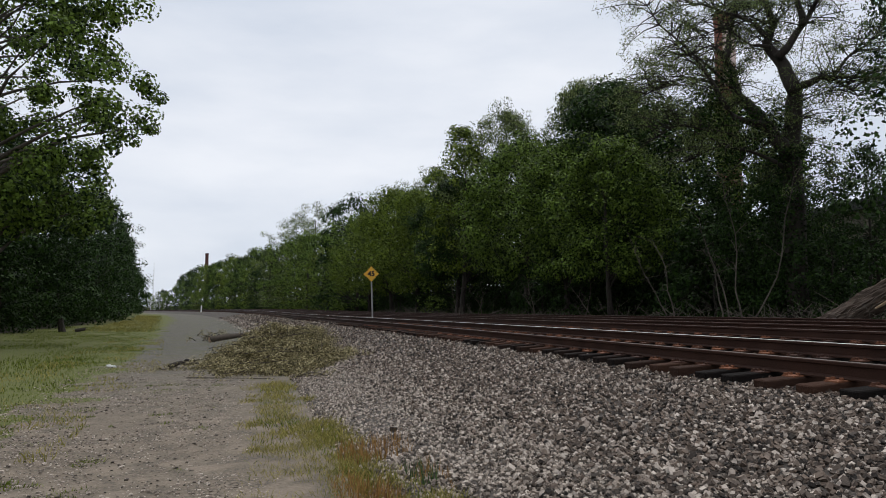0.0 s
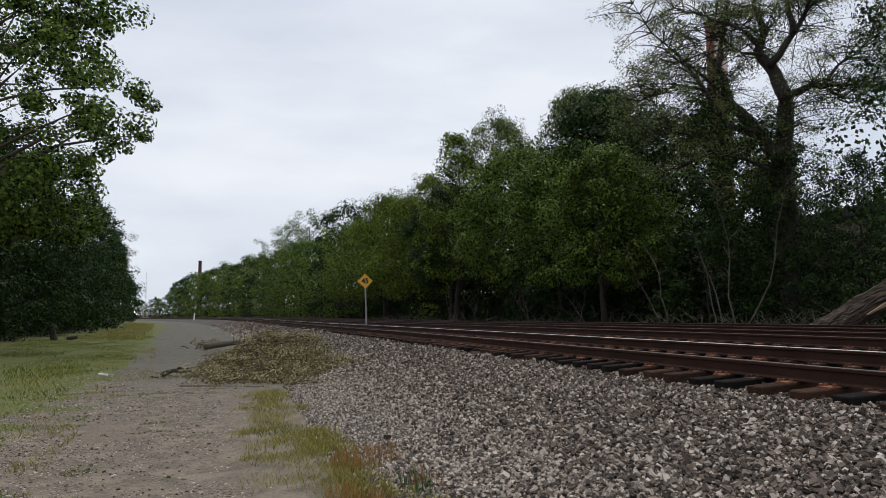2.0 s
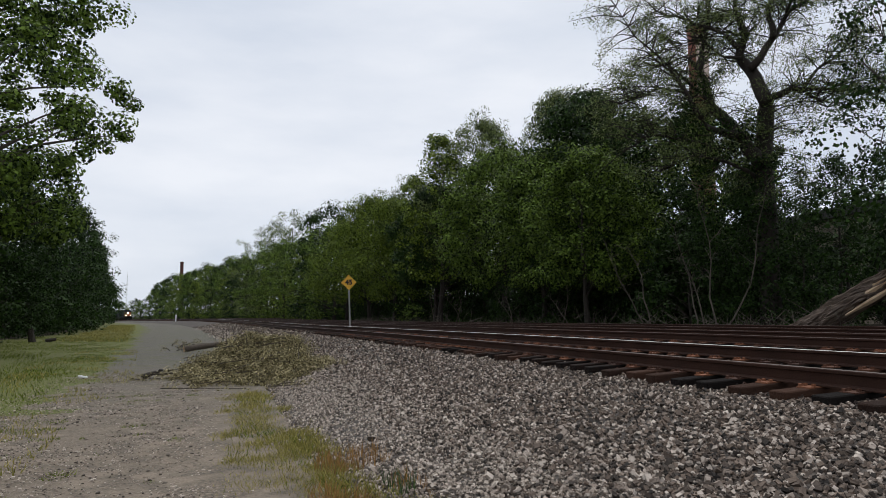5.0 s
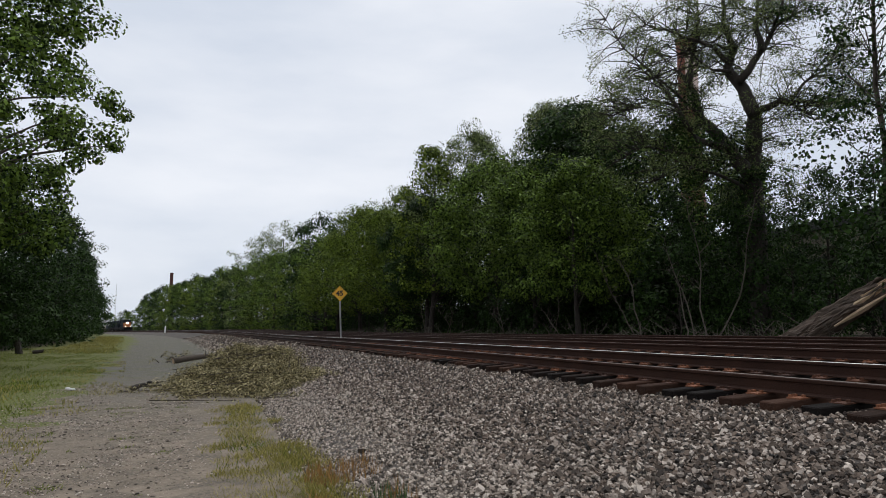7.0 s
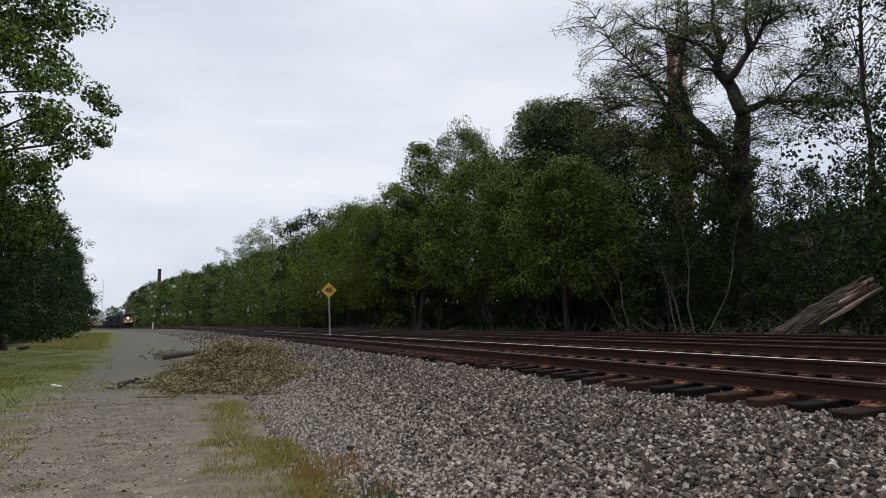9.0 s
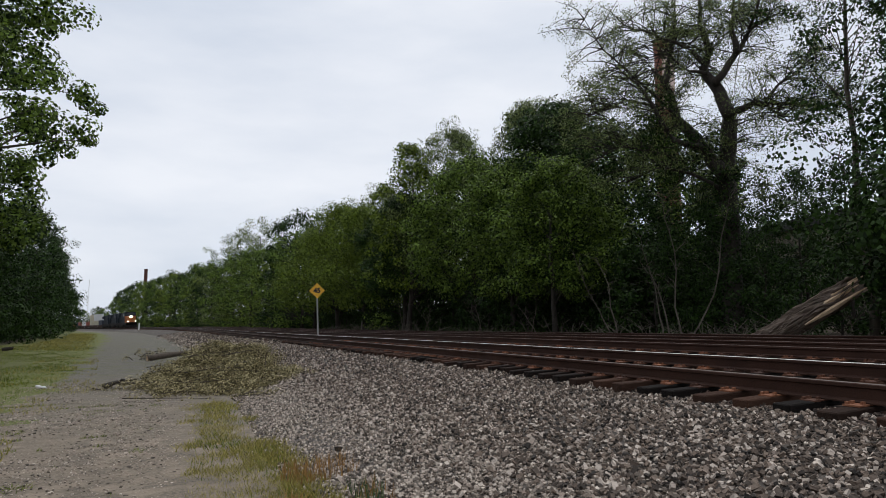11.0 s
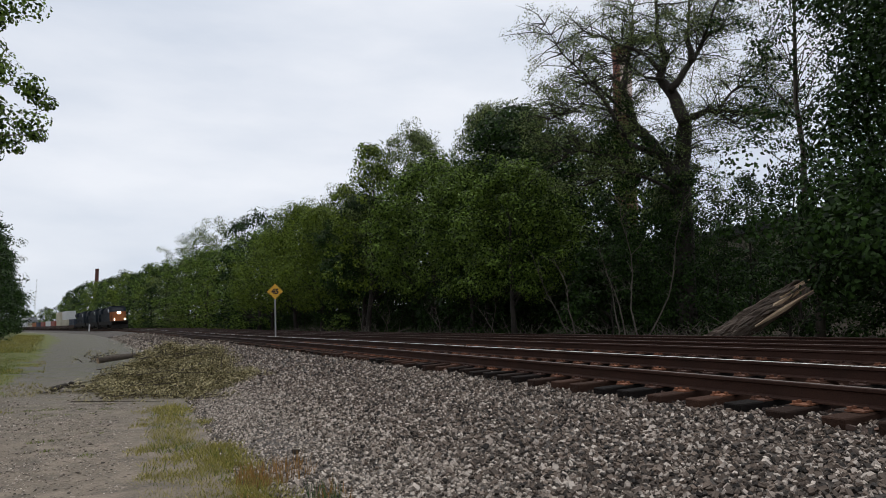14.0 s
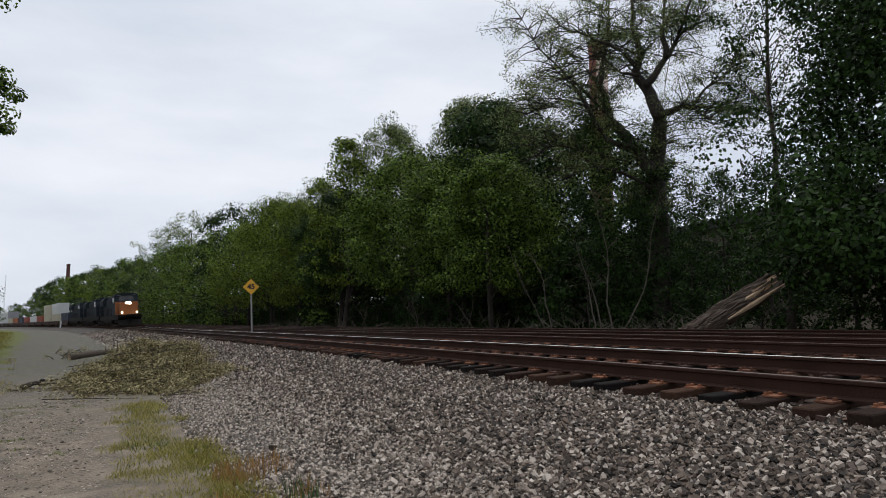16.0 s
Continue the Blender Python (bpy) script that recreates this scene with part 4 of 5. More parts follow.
def build_far_things():
    b = tagged(new("distant_building"), "far white industrial building at the bend of the railway", "building")
    a = radians(-7.45)
    b.matrix_basis = pose(600 * math.sin(a), 600 * math.cos(a), 0.2, 0, 0, 8) @ Matrix.Diagonal((1.3, 1.3, 1.3, 1))
    part("wall", Mesh().box(-5.5, 5.5, 0, 12, 0, 4.6), WHITE_WALL, b)
    part("tower", Mesh().box(1.2, 4.2, 2, 8, 4.6, 9.0), WHITE_WALL, b)
    part("roof", Mesh().prism([(-3.5, 4.6), (1.2, 4.6), (0.6, 6.6), (-2.4, 6.3)], "y", 1, 9), WHITE_WALL, b)
    for x in (-4.2, -1.6, 1.0, 3.6):
        part("window", Mesh().box(x - 0.7, x + 0.7, -0.06, 0.0, 1.6, 3.2), DARK_GLASS, b)
    mast = tagged(new("radio_mast"), "thin grey lattice radio mast far beyond the trees", "mast")
    a = radians(-7.95)
    mast.matrix_basis = pose(560 * math.sin(a), 560 * math.cos(a), 0)
    m = Mesh()
    for x, y in ((-0.35, -0.2), (0.35, -0.2), (0, 0.4)):
        m.tube([(x, y, 0), (x * 0.6, y * 0.6, 37)], [0.05, 0.04], 4)
    for i in range(24):
        m.tube([(-0.33, -0.2, 1.5 * i), (0.33, -0.2, 1.5 * i + 1.5)], [0.02, 0.02], 4)
    part("lattice", m, GALV, mast)
    post = tagged(new("marker_post"), "short white lineside marker post", "post")
    p = line(3.6, 174, 0.5)
    post.matrix_basis = pose(p.x, p.y, p.z, 0, 3, heading(174)) @ Matrix.Diagonal((1.35, 1.35, 1.35, 1))
    part("post", Mesh().prism([(-0.11, -0.2), (0.11, -0.2), (0.11, 1.15), (0, 1.28), (-0.11, 1.15)], "y", -0.05, 0.05), WHITE_WALL, post)
    part("foot", Mesh().box(-0.2, 0.2, -0.2, 0.2, -0.2, 0.05), WALL, post)


# ---- speed sign ----
YELLOW = varied("sign_yellow", (0.74, 0.38, 0.02), (0.88, 0.48, 0.03), scale=2, fine=20, rough=0.5, bump=0.05)
BLACK = varied("sign_black", (0.012, 0.012, 0.012), (0.03, 0.03, 0.03), scale=4, fine=30, rough=0.6, bump=0)
GALV = varied("galvanised_post", (0.22, 0.22, 0.21), (0.42, 0.42, 0.40), scale=5, fine=60, rough=0.6, metal=0.3)


def text_mesh(words, size, name):
    c = bpy.data.curves.new(name, "FONT")
    c.body, c.size, c.extrude, c.align_x, c.align_y = words, size, 0.004, "CENTER", "CENTER"
    c.offset = 0.04 * size
    ob = bpy.data.objects.new(name, c)
    scene.collection.objects.link(ob)
    me = bpy.data.meshes.new_from_object(ob.evaluated_get(bpy.context.evaluated_depsgraph_get()))
    bpy.data.objects.remove(ob)
    return me


def build_sign():
    sign = tagged(new("speed_sign"), "yellow diamond speed sign reading 45 on a thin steel post", "sign")
    p = line(8.9, 46.6, head_z(8.9) - 0.26)
    sign.matrix_basis = pose(p.x, p.y, p.z, 0, -2.2, heading(46) - 8) @ Matrix.Diagonal((1.08, 1.08, 1.08, 1))
    part("post", Mesh().box(-0.05, 0.05, -0.02, 0.02, -0.3, 2.9), GALV, sign)
    m = Mesh()
    q = 0.50
    o = [(0, -q), (0.03, -q + 0.03), (q - 0.03, -0.03), (q, 0), (q - 0.03, 0.03), (0.03, q - 0.03), (0, q), (-0.03, q - 0.03), (-q + 0.03, 0.03), (-q, 0), (-q + 0.03, -0.03), (-0.03, -q + 0.03)]
    m.prism(o, "y", -0.026, -0.021)
    part("panel", m, YELLOW, sign, m=pose(0, 0, 2.95))
    b = Mesh()
    for k in range(4):
        a = [(0.06, q - 0.09), (q - 0.09, 0.06), (q - 0.105, 0.06), (0.06, q - 0.105)]
        sx, sy = ((1, 1), (1, -1), (-1, -1), (-1, 1))[k]
        b.prism([(x * sx, y * sy) for x, y in a], "y", -0.0295, -0.0265)
    part("border", b, BLACK, sign, m=pose(0, 0, 2.95))
    part("number", text_mesh("45", 0.44, "number"), BLACK, sign, "black number 45", pose(0, -0.031, 2.95, 90))


# ---- fallen branches on the road's edge ----
def build_brush_pile():
    pile = tagged(new("brush_pile"), "heap of fallen branches with wilted olive leaves beside the track", "brush pile")
    g = np.random.default_rng(12)
    twigs, centers = Mesh(), []
    for i in range(310):
        d = g.normal(0.72, 0.8)
        s = g.normal(20.0, 1.6)
        base = max(0.0, float(np.interp(d, BALLAST_D, BALLAST_Z)))
        hump = 1.2 * math.exp(-((d - 0.95) / 1.3) ** 2 - ((s - 20.3) / 2.2) ** 2)
        h = base + hump * g.uniform(0.15, 1.0)
        a = line(d, s, h)
        w = Vector((g.normal(0.9, 0.8), g.normal(0, 0.7), g.uniform(-0.2, 0.28))) * g.uniform(0.4, 1.0)
        pts = [a - w * 0.5, a + Vector((0, 0, 0.06)), a + w * 0.5 + Vector((0, 0, -0.05))]
        pts = [Vector((q.x, q.y, max(q.z, 0.03))) for q in pts]
        twigs.tube(pts, [0.016, 0.012, 0.005], 4)
        for k in (0.1, 0.35, 0.6, 0.85, 1.0):
            centers.append(tuple(pts[0].lerp(pts[2], k) + Vector((0, 0, 0.04))))
    for i in range(14):
        a = line(g.uniform(-2.2, -1.2), g.uniform(34, 39), g.uniform(0.05, 0.3))
        w = Vector((g.normal(0, 0.5), g.normal(0, 0.8), g.uniform(-0.05, 0.35)))
        twigs.tube([a, a + w * 0.5 + Vector((0, 0, 0.08)), a + w], [0.022, 0.016, 0.006], 4)
        centers += [tuple(a + w * k) for k in (1.0,)]
    tagged(part("tangle", twigs, BARK, pile), kind="stuff")
    part("foliage", quads("foliage", leaves(np.array(centers), g.uniform(0.12, 0.3, len(centers)), 40, 0.078, 0.15, 0.35, 0.38)), LEAF_DRY, pile, "wilted olive and tan leaves")
    for k in range(12):
        a = line(g.uniform(-0.3, 2.4), g.uniform(18.6, 21), g.uniform(0.5, 0.9))
        part("upright_shoot", Mesh().tube([a, a + Vector((g.uniform(-0.1, 0.1), 0, 0.25)), a + Vector((g.uniform(-0.25, 0.25), 0, 0.5))], [0.012, 0.008, 0.004], 4), BARK, pile)
    limb = tagged(new("fallen_limb"), "thick fallen limb with grey bark and a pale sawn end", "log")
    a, b = line(-1.5, 33.6, 0.20), line(0.5, 34.6, 0.42)
    axis = b - a
    limb.matrix_basis = Matrix.Translation(a) @ axis.to_track_quat("Z", "Y").to_matrix().to_4x4() @ Matrix.Diagonal((0.62, 0.62, 0.8, 1))
    bent = Mesh()
    bent.tube([(0, 0, 0), (-0.03, 0.02, 0.4), (0.0, 0.04, 0.8), (0.10, 0.03, 1.2), (0.20, 0.02, 1.6), (0.18, 0.02, 2.2), (0.05, 0, 3.0)], [0.225, 0.22, 0.225, 0.22, 0.20, 0.17, 0.1], 14)
    part("bark", bent.data("bark", smooth=True), BARK_LIMB, limb)
    part("sawn_end", Mesh().tube([(0, 0, -0.012), (0, 0, 0.004)], [0.205, 0.215], 14), WOOD_RAW, limb, "pale sawn wood")
    stick = tagged(new("broken_branch"), "dark broken branch end lying across the gravel road", "branch")
    a = line(-1.95, 19.9, 0.06)
    stick.matrix_basis = Matrix.Translation(a) @ Matrix.Diagonal((0.85, 0.85, 0.7, 1))
    part("stub", Mesh().tube([(-0.12, -0.1, 0.0), (0.05, 0.02, 0.06), (0.26, 0.1, 0.15)], [0.085, 0.09, 0.05], 8), BARK_DARK, stick)
    part("knot", Mesh().tube([(0.28, 0.14, 0.10), (0.36, 0.2, 0.2), (0.44, 0.2, 0.2)], [0.05, 0.06, 0.03], 7), BARK_DARK, stick)
    part("branch", Mesh().tube([(0.2, 0.1, 0.06), (0.7, 0.1, 0.09), (1.3, 0.0, 0.06), (2.1, 0.1, 0.16)], [0.03, 0.025, 0.02, 0.01], 6), BARK, stick)
    part("twig", Mesh().tube([(0.3, 0.0, 0.03), (0.9, -0.12, 0.09), (1.6, -0.05, 0.14)], [0.02, 0.015, 0.006], 5), BARK, stick)


# ---- grass, weeds, dead brush ----
GRASS = leaf_material("grass_blades", (0.055, 0.08, 0.008), (0.19, 0.235, 0.03), 0.3)
GRASS_DRY = leaf_material("grass_dry", (0.15, 0.145, 0.03), (0.42, 0.36, 0.115), 0.3)
DOCK = leaf_material("dock_rust_brown", (0.20, 0.105, 0.035), (0.44, 0.255, 0.09), 0.2)
REED = leaf_material("weed_blue_green", (0.04, 0.08, 0.03), (0.10, 0.16, 0.06), 0.3)


def blades(name, spots, height, width, lean=0.5):
    """Grass blades as slim triangles, standing on the spots."""
    n = len(spots)
    p = np.asarray(spots)
    a = rng.uniform(0, 2 * np.pi, n)
    h = height * rng.uniform(0.45, 1.25, n)
    dx, dy = np.cos(a), np.sin(a)
    w = width * rng.uniform(0.6, 1.3, n)
    tip = p + np.stack([lean * h * rng.normal(size=n), lean * h * rng.normal(size=n), h], 1)
    v = np.stack([p + np.stack([dx * w, dy * w, -0.02 + 0 * h], 1), p - np.stack([dx * w, dy * w, 0.02 + 0 * h], 1), tip], 1)
    return quads(name, v.reshape(-1, 3), 3)


def field(count, d0, d1, s0, s1, keep, bias=1.4):
    out = []
    while len(out) < count:
        d, s = rng.uniform(d0, d1), s0 + (s1 - s0) * rng.random() ** bias
        if keep(d, s):
            z = max(ground_z(d), float(np.interp(d, BALLAST_D, BALLAST_Z)) if 0.2 < d < 5 else -9)
            out.append(tuple(line(d, s, z)))
    return out


def patchy(d, s, scale, level, seed):
    return noise.noise((d * scale, s * scale * 0.6, seed)) > level


def build_greenery():
    edge = lambda s: float(np.interp(s, [5, 12, 20, 40, 100], [-2.7, -3.3, -3.3, -5.0, -6.6]))
    spots = field(46000, -12.5, -2.4, 6, 60, lambda d, s: d < edge(s) + 0.9 * noise.noise((s * 0.9, d * 0.5, 1)) + 0.5 * noise.noise((s * 3, d * 2, 7)) and patchy(d, s, 0.7, -0.32, 3))
    tagged(part("grass", blades("grass", spots, 0.055, 0.012), GRASS), "short green mown grass on the verge", "grass", kind="stuff")
    spots = field(4500, -6, -2.0, 8, 40, lambda d, s: d < edge(s) + 1.0 and patchy(d, s, 0.9, 0.05, 8))
    tagged(part("dry_grass", blades("dry_grass", spots, 0.08, 0.010), GRASS_DRY), "dry yellowing grass along the road's edge", "grass", kind="stuff")
    spots = field(6000, -10.5, -5, 50, 130, lambda d, s: d < edge(s) - 0.4 + rng.uniform(-0.6, 0.3) and noise.noise((d * 0.4, s * 0.12, 9)) > rng.uniform(-0.6, 0.2), 1.0)
    tagged(part("tall_grass", blades("tall_grass", spots, 0.2, 0.02, 0.8), GRASS_DRY), "tall unmown grass by the bend of the road", "grass", kind="stuff")
    spots = field(5000, -3.6, -0.5, 5.0, 16, lambda d, s: noise.noise((d * 0.9, s * 2.2, 21)) + 0.5 * noise.noise((d * 4, s * 4, 2)) > float(np.interp(d, [-3.5, -2.2, -0.5], [0.05, 0.38, 0.5])))
    tagged(part("road_weeds", blades("road_weeds", spots, 0.035, 0.008, 1.0), GRASS), "low weeds growing through the gravel road", "grass", kind="stuff")
    mid = lambda s: float(np.interp(s, [5, 8, 14], [0.75, 0.55, 0.4]))
    wide = lambda s: float(np.interp(s, [5, 8, 14], [0.62, 0.45, 0.25]))
    spots = field(13000, -0.2, 1.6, 5.0, 15, lambda d, s: abs(d - mid(s)) < wide(s) * rng.uniform(0.3, 1.5) + 0.5 * noise.noise((d * 1.5, s * 1.6, 4)) and noise.noise((d * 1.7, s * 1.7, 6)) + 0.6 * noise.noise((d * 5, s * 5, 1)) > rng.uniform(-0.5, 0.25))
    tagged(part("verge_weeds", blades("verge_weeds", spots, 0.065, 0.006, 0.8), GRASS_DRY), "yellow-green weeds between the road and the ballast", "weeds", kind="stuff")
    spots = field(1400, -0.2, 1.6, 5.0, 14, lambda d, s: abs(d - mid(s)) < wide(s) * rng.uniform(0.3, 1.4) and noise.noise((d * 1.5, s * 1.5, 16)) > rng.uniform(-0.2, 0.4))
    tagged(part("verge_grass", blades("verge_grass", spots, 0.065, 0.007, 0.8), GRASS), "fresh green grass between the road and the ballast", "grass", kind="stuff")
    spots = field(800, 0.65, 1.6, 5.4, 7.6, lambda d, s: patchy(d, s, 2.2, 0.0, 33))
    tagged(part("dock_stems", blades("dock_stems", spots, 0.15, 0.005, 0.25), DOCK), "rust-brown seeding dock stems at the ballast's edge", "weeds", kind="stuff")
    spots = field(60, 1.33, 1.53, 5.7, 6.2, lambda d, s: True)
    tagged(part("horsetail_tuft", blades("horsetail_tuft", spots, 0.2, 0.005, 0.22), REED), "upright blue-green weed tuft at the ballast's edge", "weeds", kind="stuff")
    spots = field(380, 0.1, 1.0, 12.6, 15.4, lambda d, s: ((d - 0.5) / 0.4) ** 2 + ((s - 14) / 1.2) ** 2 < rng.uniform(0.1, 1.0))
    tagged(part("weed_patch", blades("weed_patch", spots, 0.10, 0.010, 0.7), GRASS_DRY), "low green weed patch in front of the brush pile", "weeds", kind="stuff")


def build_road_gravel():
    """Loose pebbles and clods over the worn road."""
    kinds = stone_kinds(8)
    verts, faces, n = [], [], 0
    for _ in range(30000):
        s, d = 5 + 17 * rng.random() ** 1.5, rng.uniform(-4.2, 0.6)
        if rng.random() > 0.6 + 0.9 * noise.noise((d * 0.8, s * 0.5, 40)):
            continue
        r = rng.uniform(0.006, 0.014) * (1 if rng.random() < 0.9 else 2.0)
        v, f = kinds[rng.integers(len(kinds))]
        verts.append(v * r + np.array(line(d, s, 0.01 + 0.05 * noise.noise((d * 0.45, s * 0.25, 0)))))
        faces.append(f + n)
        n += 8
    m = Mesh()
    m.v, m.f = [tuple(x) for x in np.concatenate(verts)], [tuple(x) for x in np.concatenate(faces)]
    tagged(part("road_gravel", m, STONE_TOE), "scattered pebbles and clods on the worn gravel road", "gravel", kind="stuff")


def build_dead_brush():
    """Grey dead brush along the foot of the woods."""
    g = np.random.default_rng(31)
    for i in range(20):
        s = 14 + 3.6 * i + g.uniform(-1, 1)
        b = tagged(new("dead_shrub"), "tangle of bare grey twigs at the foot of the woods", "shrub", "dead brush")
        p = line(18.1 + g.uniform(-0.2, 0.8), s, 0.85)
        b.matrix_basis = Matrix.Translation(p)
        tall = g.uniform(0.7, 1.5) if i % 5 else g.uniform(1.6, 2.4)
        m = Mesh()
        for _ in range(13 if tall < 2 else 7):
            a = Vector((g.normal() * 0.5, g.normal() * 0.9, 0))
            w = Vector((g.normal() * 0.5, g.normal() * 1.3, 0.8)) * tall * g.uniform(0.5, 1)
            k = a + w * 0.5 + Vector((g.normal() * 0.15, g.normal() * 0.2, 0.05))
            m.tube([a, k, a + w], [0.016, 0.010, 0.004], 4)
            for _ in range(3):
                m.tube([k, k + Vector((g.normal() * 0.3, g.normal() * 0.5, g.uniform(0.1, 0.6)))], [0.010, 0.004], 3)
        tagged(part("tangle", m, DEAD, b), kind="stuff")
    for d, s, w in ((18.2, 50, (1, -3.2, 0.9)), (18.0, 66, (0.4, 3.0, 0.8)), (18.1, 76, (0.3, -2.5, 1.0)), (18.2, 119, (0.5, -4, 1.5))):
        b = tagged(new("dead_branch"), "bare grey fallen branch leaning out of the woods", "branch", "dead branches")
        b.matrix_basis = Matrix.Translation(line(d, s, 0.8))
        v = Vector(w)
        part("limb", Mesh().tube([(0, 0, 0), v * 0.5 + Vector((0, 0, 0.1)), v], [0.06, 0.045, 0.015], 6), DEAD, b)
        part("twig", Mesh().tube([v * 0.5, v * 0.6 + Vector((0, 0.3, 0.9))], [0.03, 0.01], 5), DEAD, b)


def build_bare_saplings():
    """Thin bare stems and vines that stand before the dark woods."""
    g = np.random.default_rng(77)
    for d, s, tall in ((19.4, 23.4, 6.4), (19.8, 24.6, 5.0), (19.3, 28.0, 4.4), (19.4, 35.0, 3.4), (19.2, 42.5, 2.8), (19.0, 52.0, 3.0), (19.0, 57.0, 3.2)):
        b = tagged(new("bare_sapling"), "thin bare grey sapling stems before the dark woods", "sapling", "bare saplings")
        b.matrix_basis = Matrix.Translation(line(d, s, 0.85))
        for _ in range(2):
            m = Mesh()
            p, way = Vector((g.normal() * 0.25, g.normal() * 0.4, 0)), Vector((g.normal() * 0.16, g.normal() * 0.28, 1))
            pts = [p.copy()]
            for i in range(8):
                way += Vector((g.normal() * 0.13, g.normal() * 0.2, 0))
                p = p + way.normalized() * tall / 8
                pts.append(p.copy())
            m.tube(pts, [0.036 * (1 - i / 9) + 0.006 for i in range(9)], 5)
            for i in range(3, 9):
                for _ in range(2):
                    w = Vector((g.normal() * 0.5, g.normal() * 0.8, g.uniform(0.1, 0.9))) * g.uniform(0.4, 1.0)
                    q = pts[i] + w * 0.5 + Vector((0, g.normal() * 0.1, 0.06))
                    m.tube([pts[i], q, pts[i] + w], [0.014, 0.010, 0.004], 4)
                    m.tube([q, q + Vector((g.normal() * 0.2, g.normal() * 0.35, g.uniform(0, 0.4)))], [0.008, 0.004], 3)
            part("stem", m, DEAD, b)


def build_small_things():
    litter = tagged(new("litter_carton"), "flattened white paper carton lying in the grass", "litter")
    p = line(-3.5, 20, 0.07)
    litter.matrix_basis = pose(p.x, p.y, p.z, 4, 8, 20) @ Matrix.Diagonal((0.85, 0.85, 0.55, 1))
    part("carton", Mesh().box(-0.13, 0.13, -0.09, 0.09, 0, 0.05), WHITE_WALL, litter)
    part("flap", Mesh().prism([(-0.13, 0.05), (-0.02, 0.085), (-0.015, 0.075), (-0.13, 0.04)], "y", -0.09, 0.09), WHITE_WALL, litter)
    for d, s in ((-7.2, 24), (-5.9, 19)):
        scrap = tagged(new("paper_scrap"), "small crumpled white paper scrap in the grass", "litter", "paper scraps")
        scrap.matrix_basis = Matrix.Translation(line(d, s, 0.08))
        part("paper", Mesh().prism([(-0.07, -0.05), (0.08, -0.03), (0.05, 0.06), (-0.05, 0.05)], "z", 0, 0.04), WHITE_WALL, scrap)
    stump = tagged(new("tree_stump"), "dark leaning stump in the grass before the woods", "stump")
    p = line(-10.6, 49, 0.15)
    stump.matrix_basis = pose(p.x, p.y, p.z, 0, -12, 0)
    part("stump", furrowed(0.85, 0.22, 0.16, 8, 16, 8, 0.5).data("stump"), BARK_DARK, stump)
    side_log = tagged(new("short_log"), "short dark log beside the stump", "log")
    side_log.matrix_basis = Matrix.Translation(line(-9.9, 49, 0.25)) @ pose(0, 0, 0, 0, 80, 10)
    part("bark", furrowed(0.55, 0.13, 0.1, 4, 14, 6, 0.2).data("bark"), BARK_DARK, side_log)
    rock = tagged(new("dark_rock"), "dark angular rock among the ballast stones", "rock")
    k = stone_kinds(1)[0]
    m = Mesh()
    m.v, m.f = [tuple(v * 0.06) for v in k[0]], [tuple(f) for f in k[1]]
    rock.matrix_basis = Matrix.Translation(line(1.62, 8.1, 0.15))
    part("stone", m, BARK_DARK, rock)


build_broken_trunk()
build_factory()
build_chimney(38.1, 75, 32.4, 0.95, "tall brick factory chimney with faded painted panels", True)
build_chimney(-4.1, 450, 37, 0.95, "far dark brick factory chimney above the treetops", False)
build_far_things()
build_sign()
build_brush_pile()
build_greenery()
build_road_gravel()
build_dead_brush()
build_bare_saplings()
build_small_things()
build_near_stones(BALLAST_D, BALLAST_Z, BED)


# ---- the train ----
ORANGE = varied("loco_yellow_orange", (0.20, 0.06, 0.014), (0.31, 0.105, 0.024), scale=1, fine=12, rough=0.5, bump=0.05)
NAVY = varied("loco_dark_blue", (0.010, 0.014, 0.019), (0.026, 0.033, 0.042), scale=1, fine=10, rough=0.8, bump=0.05)
UNDER = varied("underframe_black", (0.007, 0.006, 0.006), (0.022, 0.019, 0.017), scale=3, fine=20, rough=0.85)
GLASS = varied("dark_window_glass", (0.01, 0.012, 0.014), (0.02, 0.023, 0.026), scale=1, fine=5, rough=0.08, bump=0)
for m in (NAVY, UNDER):
    m.node_tree.nodes["Principled BSDF"].inputs["Specular IOR Level"].default_value = 0.15
LAMP = glow("headlight_glow", (1.0, 0.86, 0.62), 28.0)
PAINT = {n: varied("container_" + n, tuple(0.75 * x for x in c), c, scale=0.6, fine=8, rough=0.6, bump=0.1) for n, c in (
    ("white", (0.66, 0.67, 0.66)), ("cream", (0.52, 0.48, 0.36)), ("red", (0.30, 0.075, 0.045)), ("orange", (0.42, 0.15, 0.06)), ("blue", (0.03, 0.043, 0.07)), ("grey", (0.30, 0.31, 0.33)))}


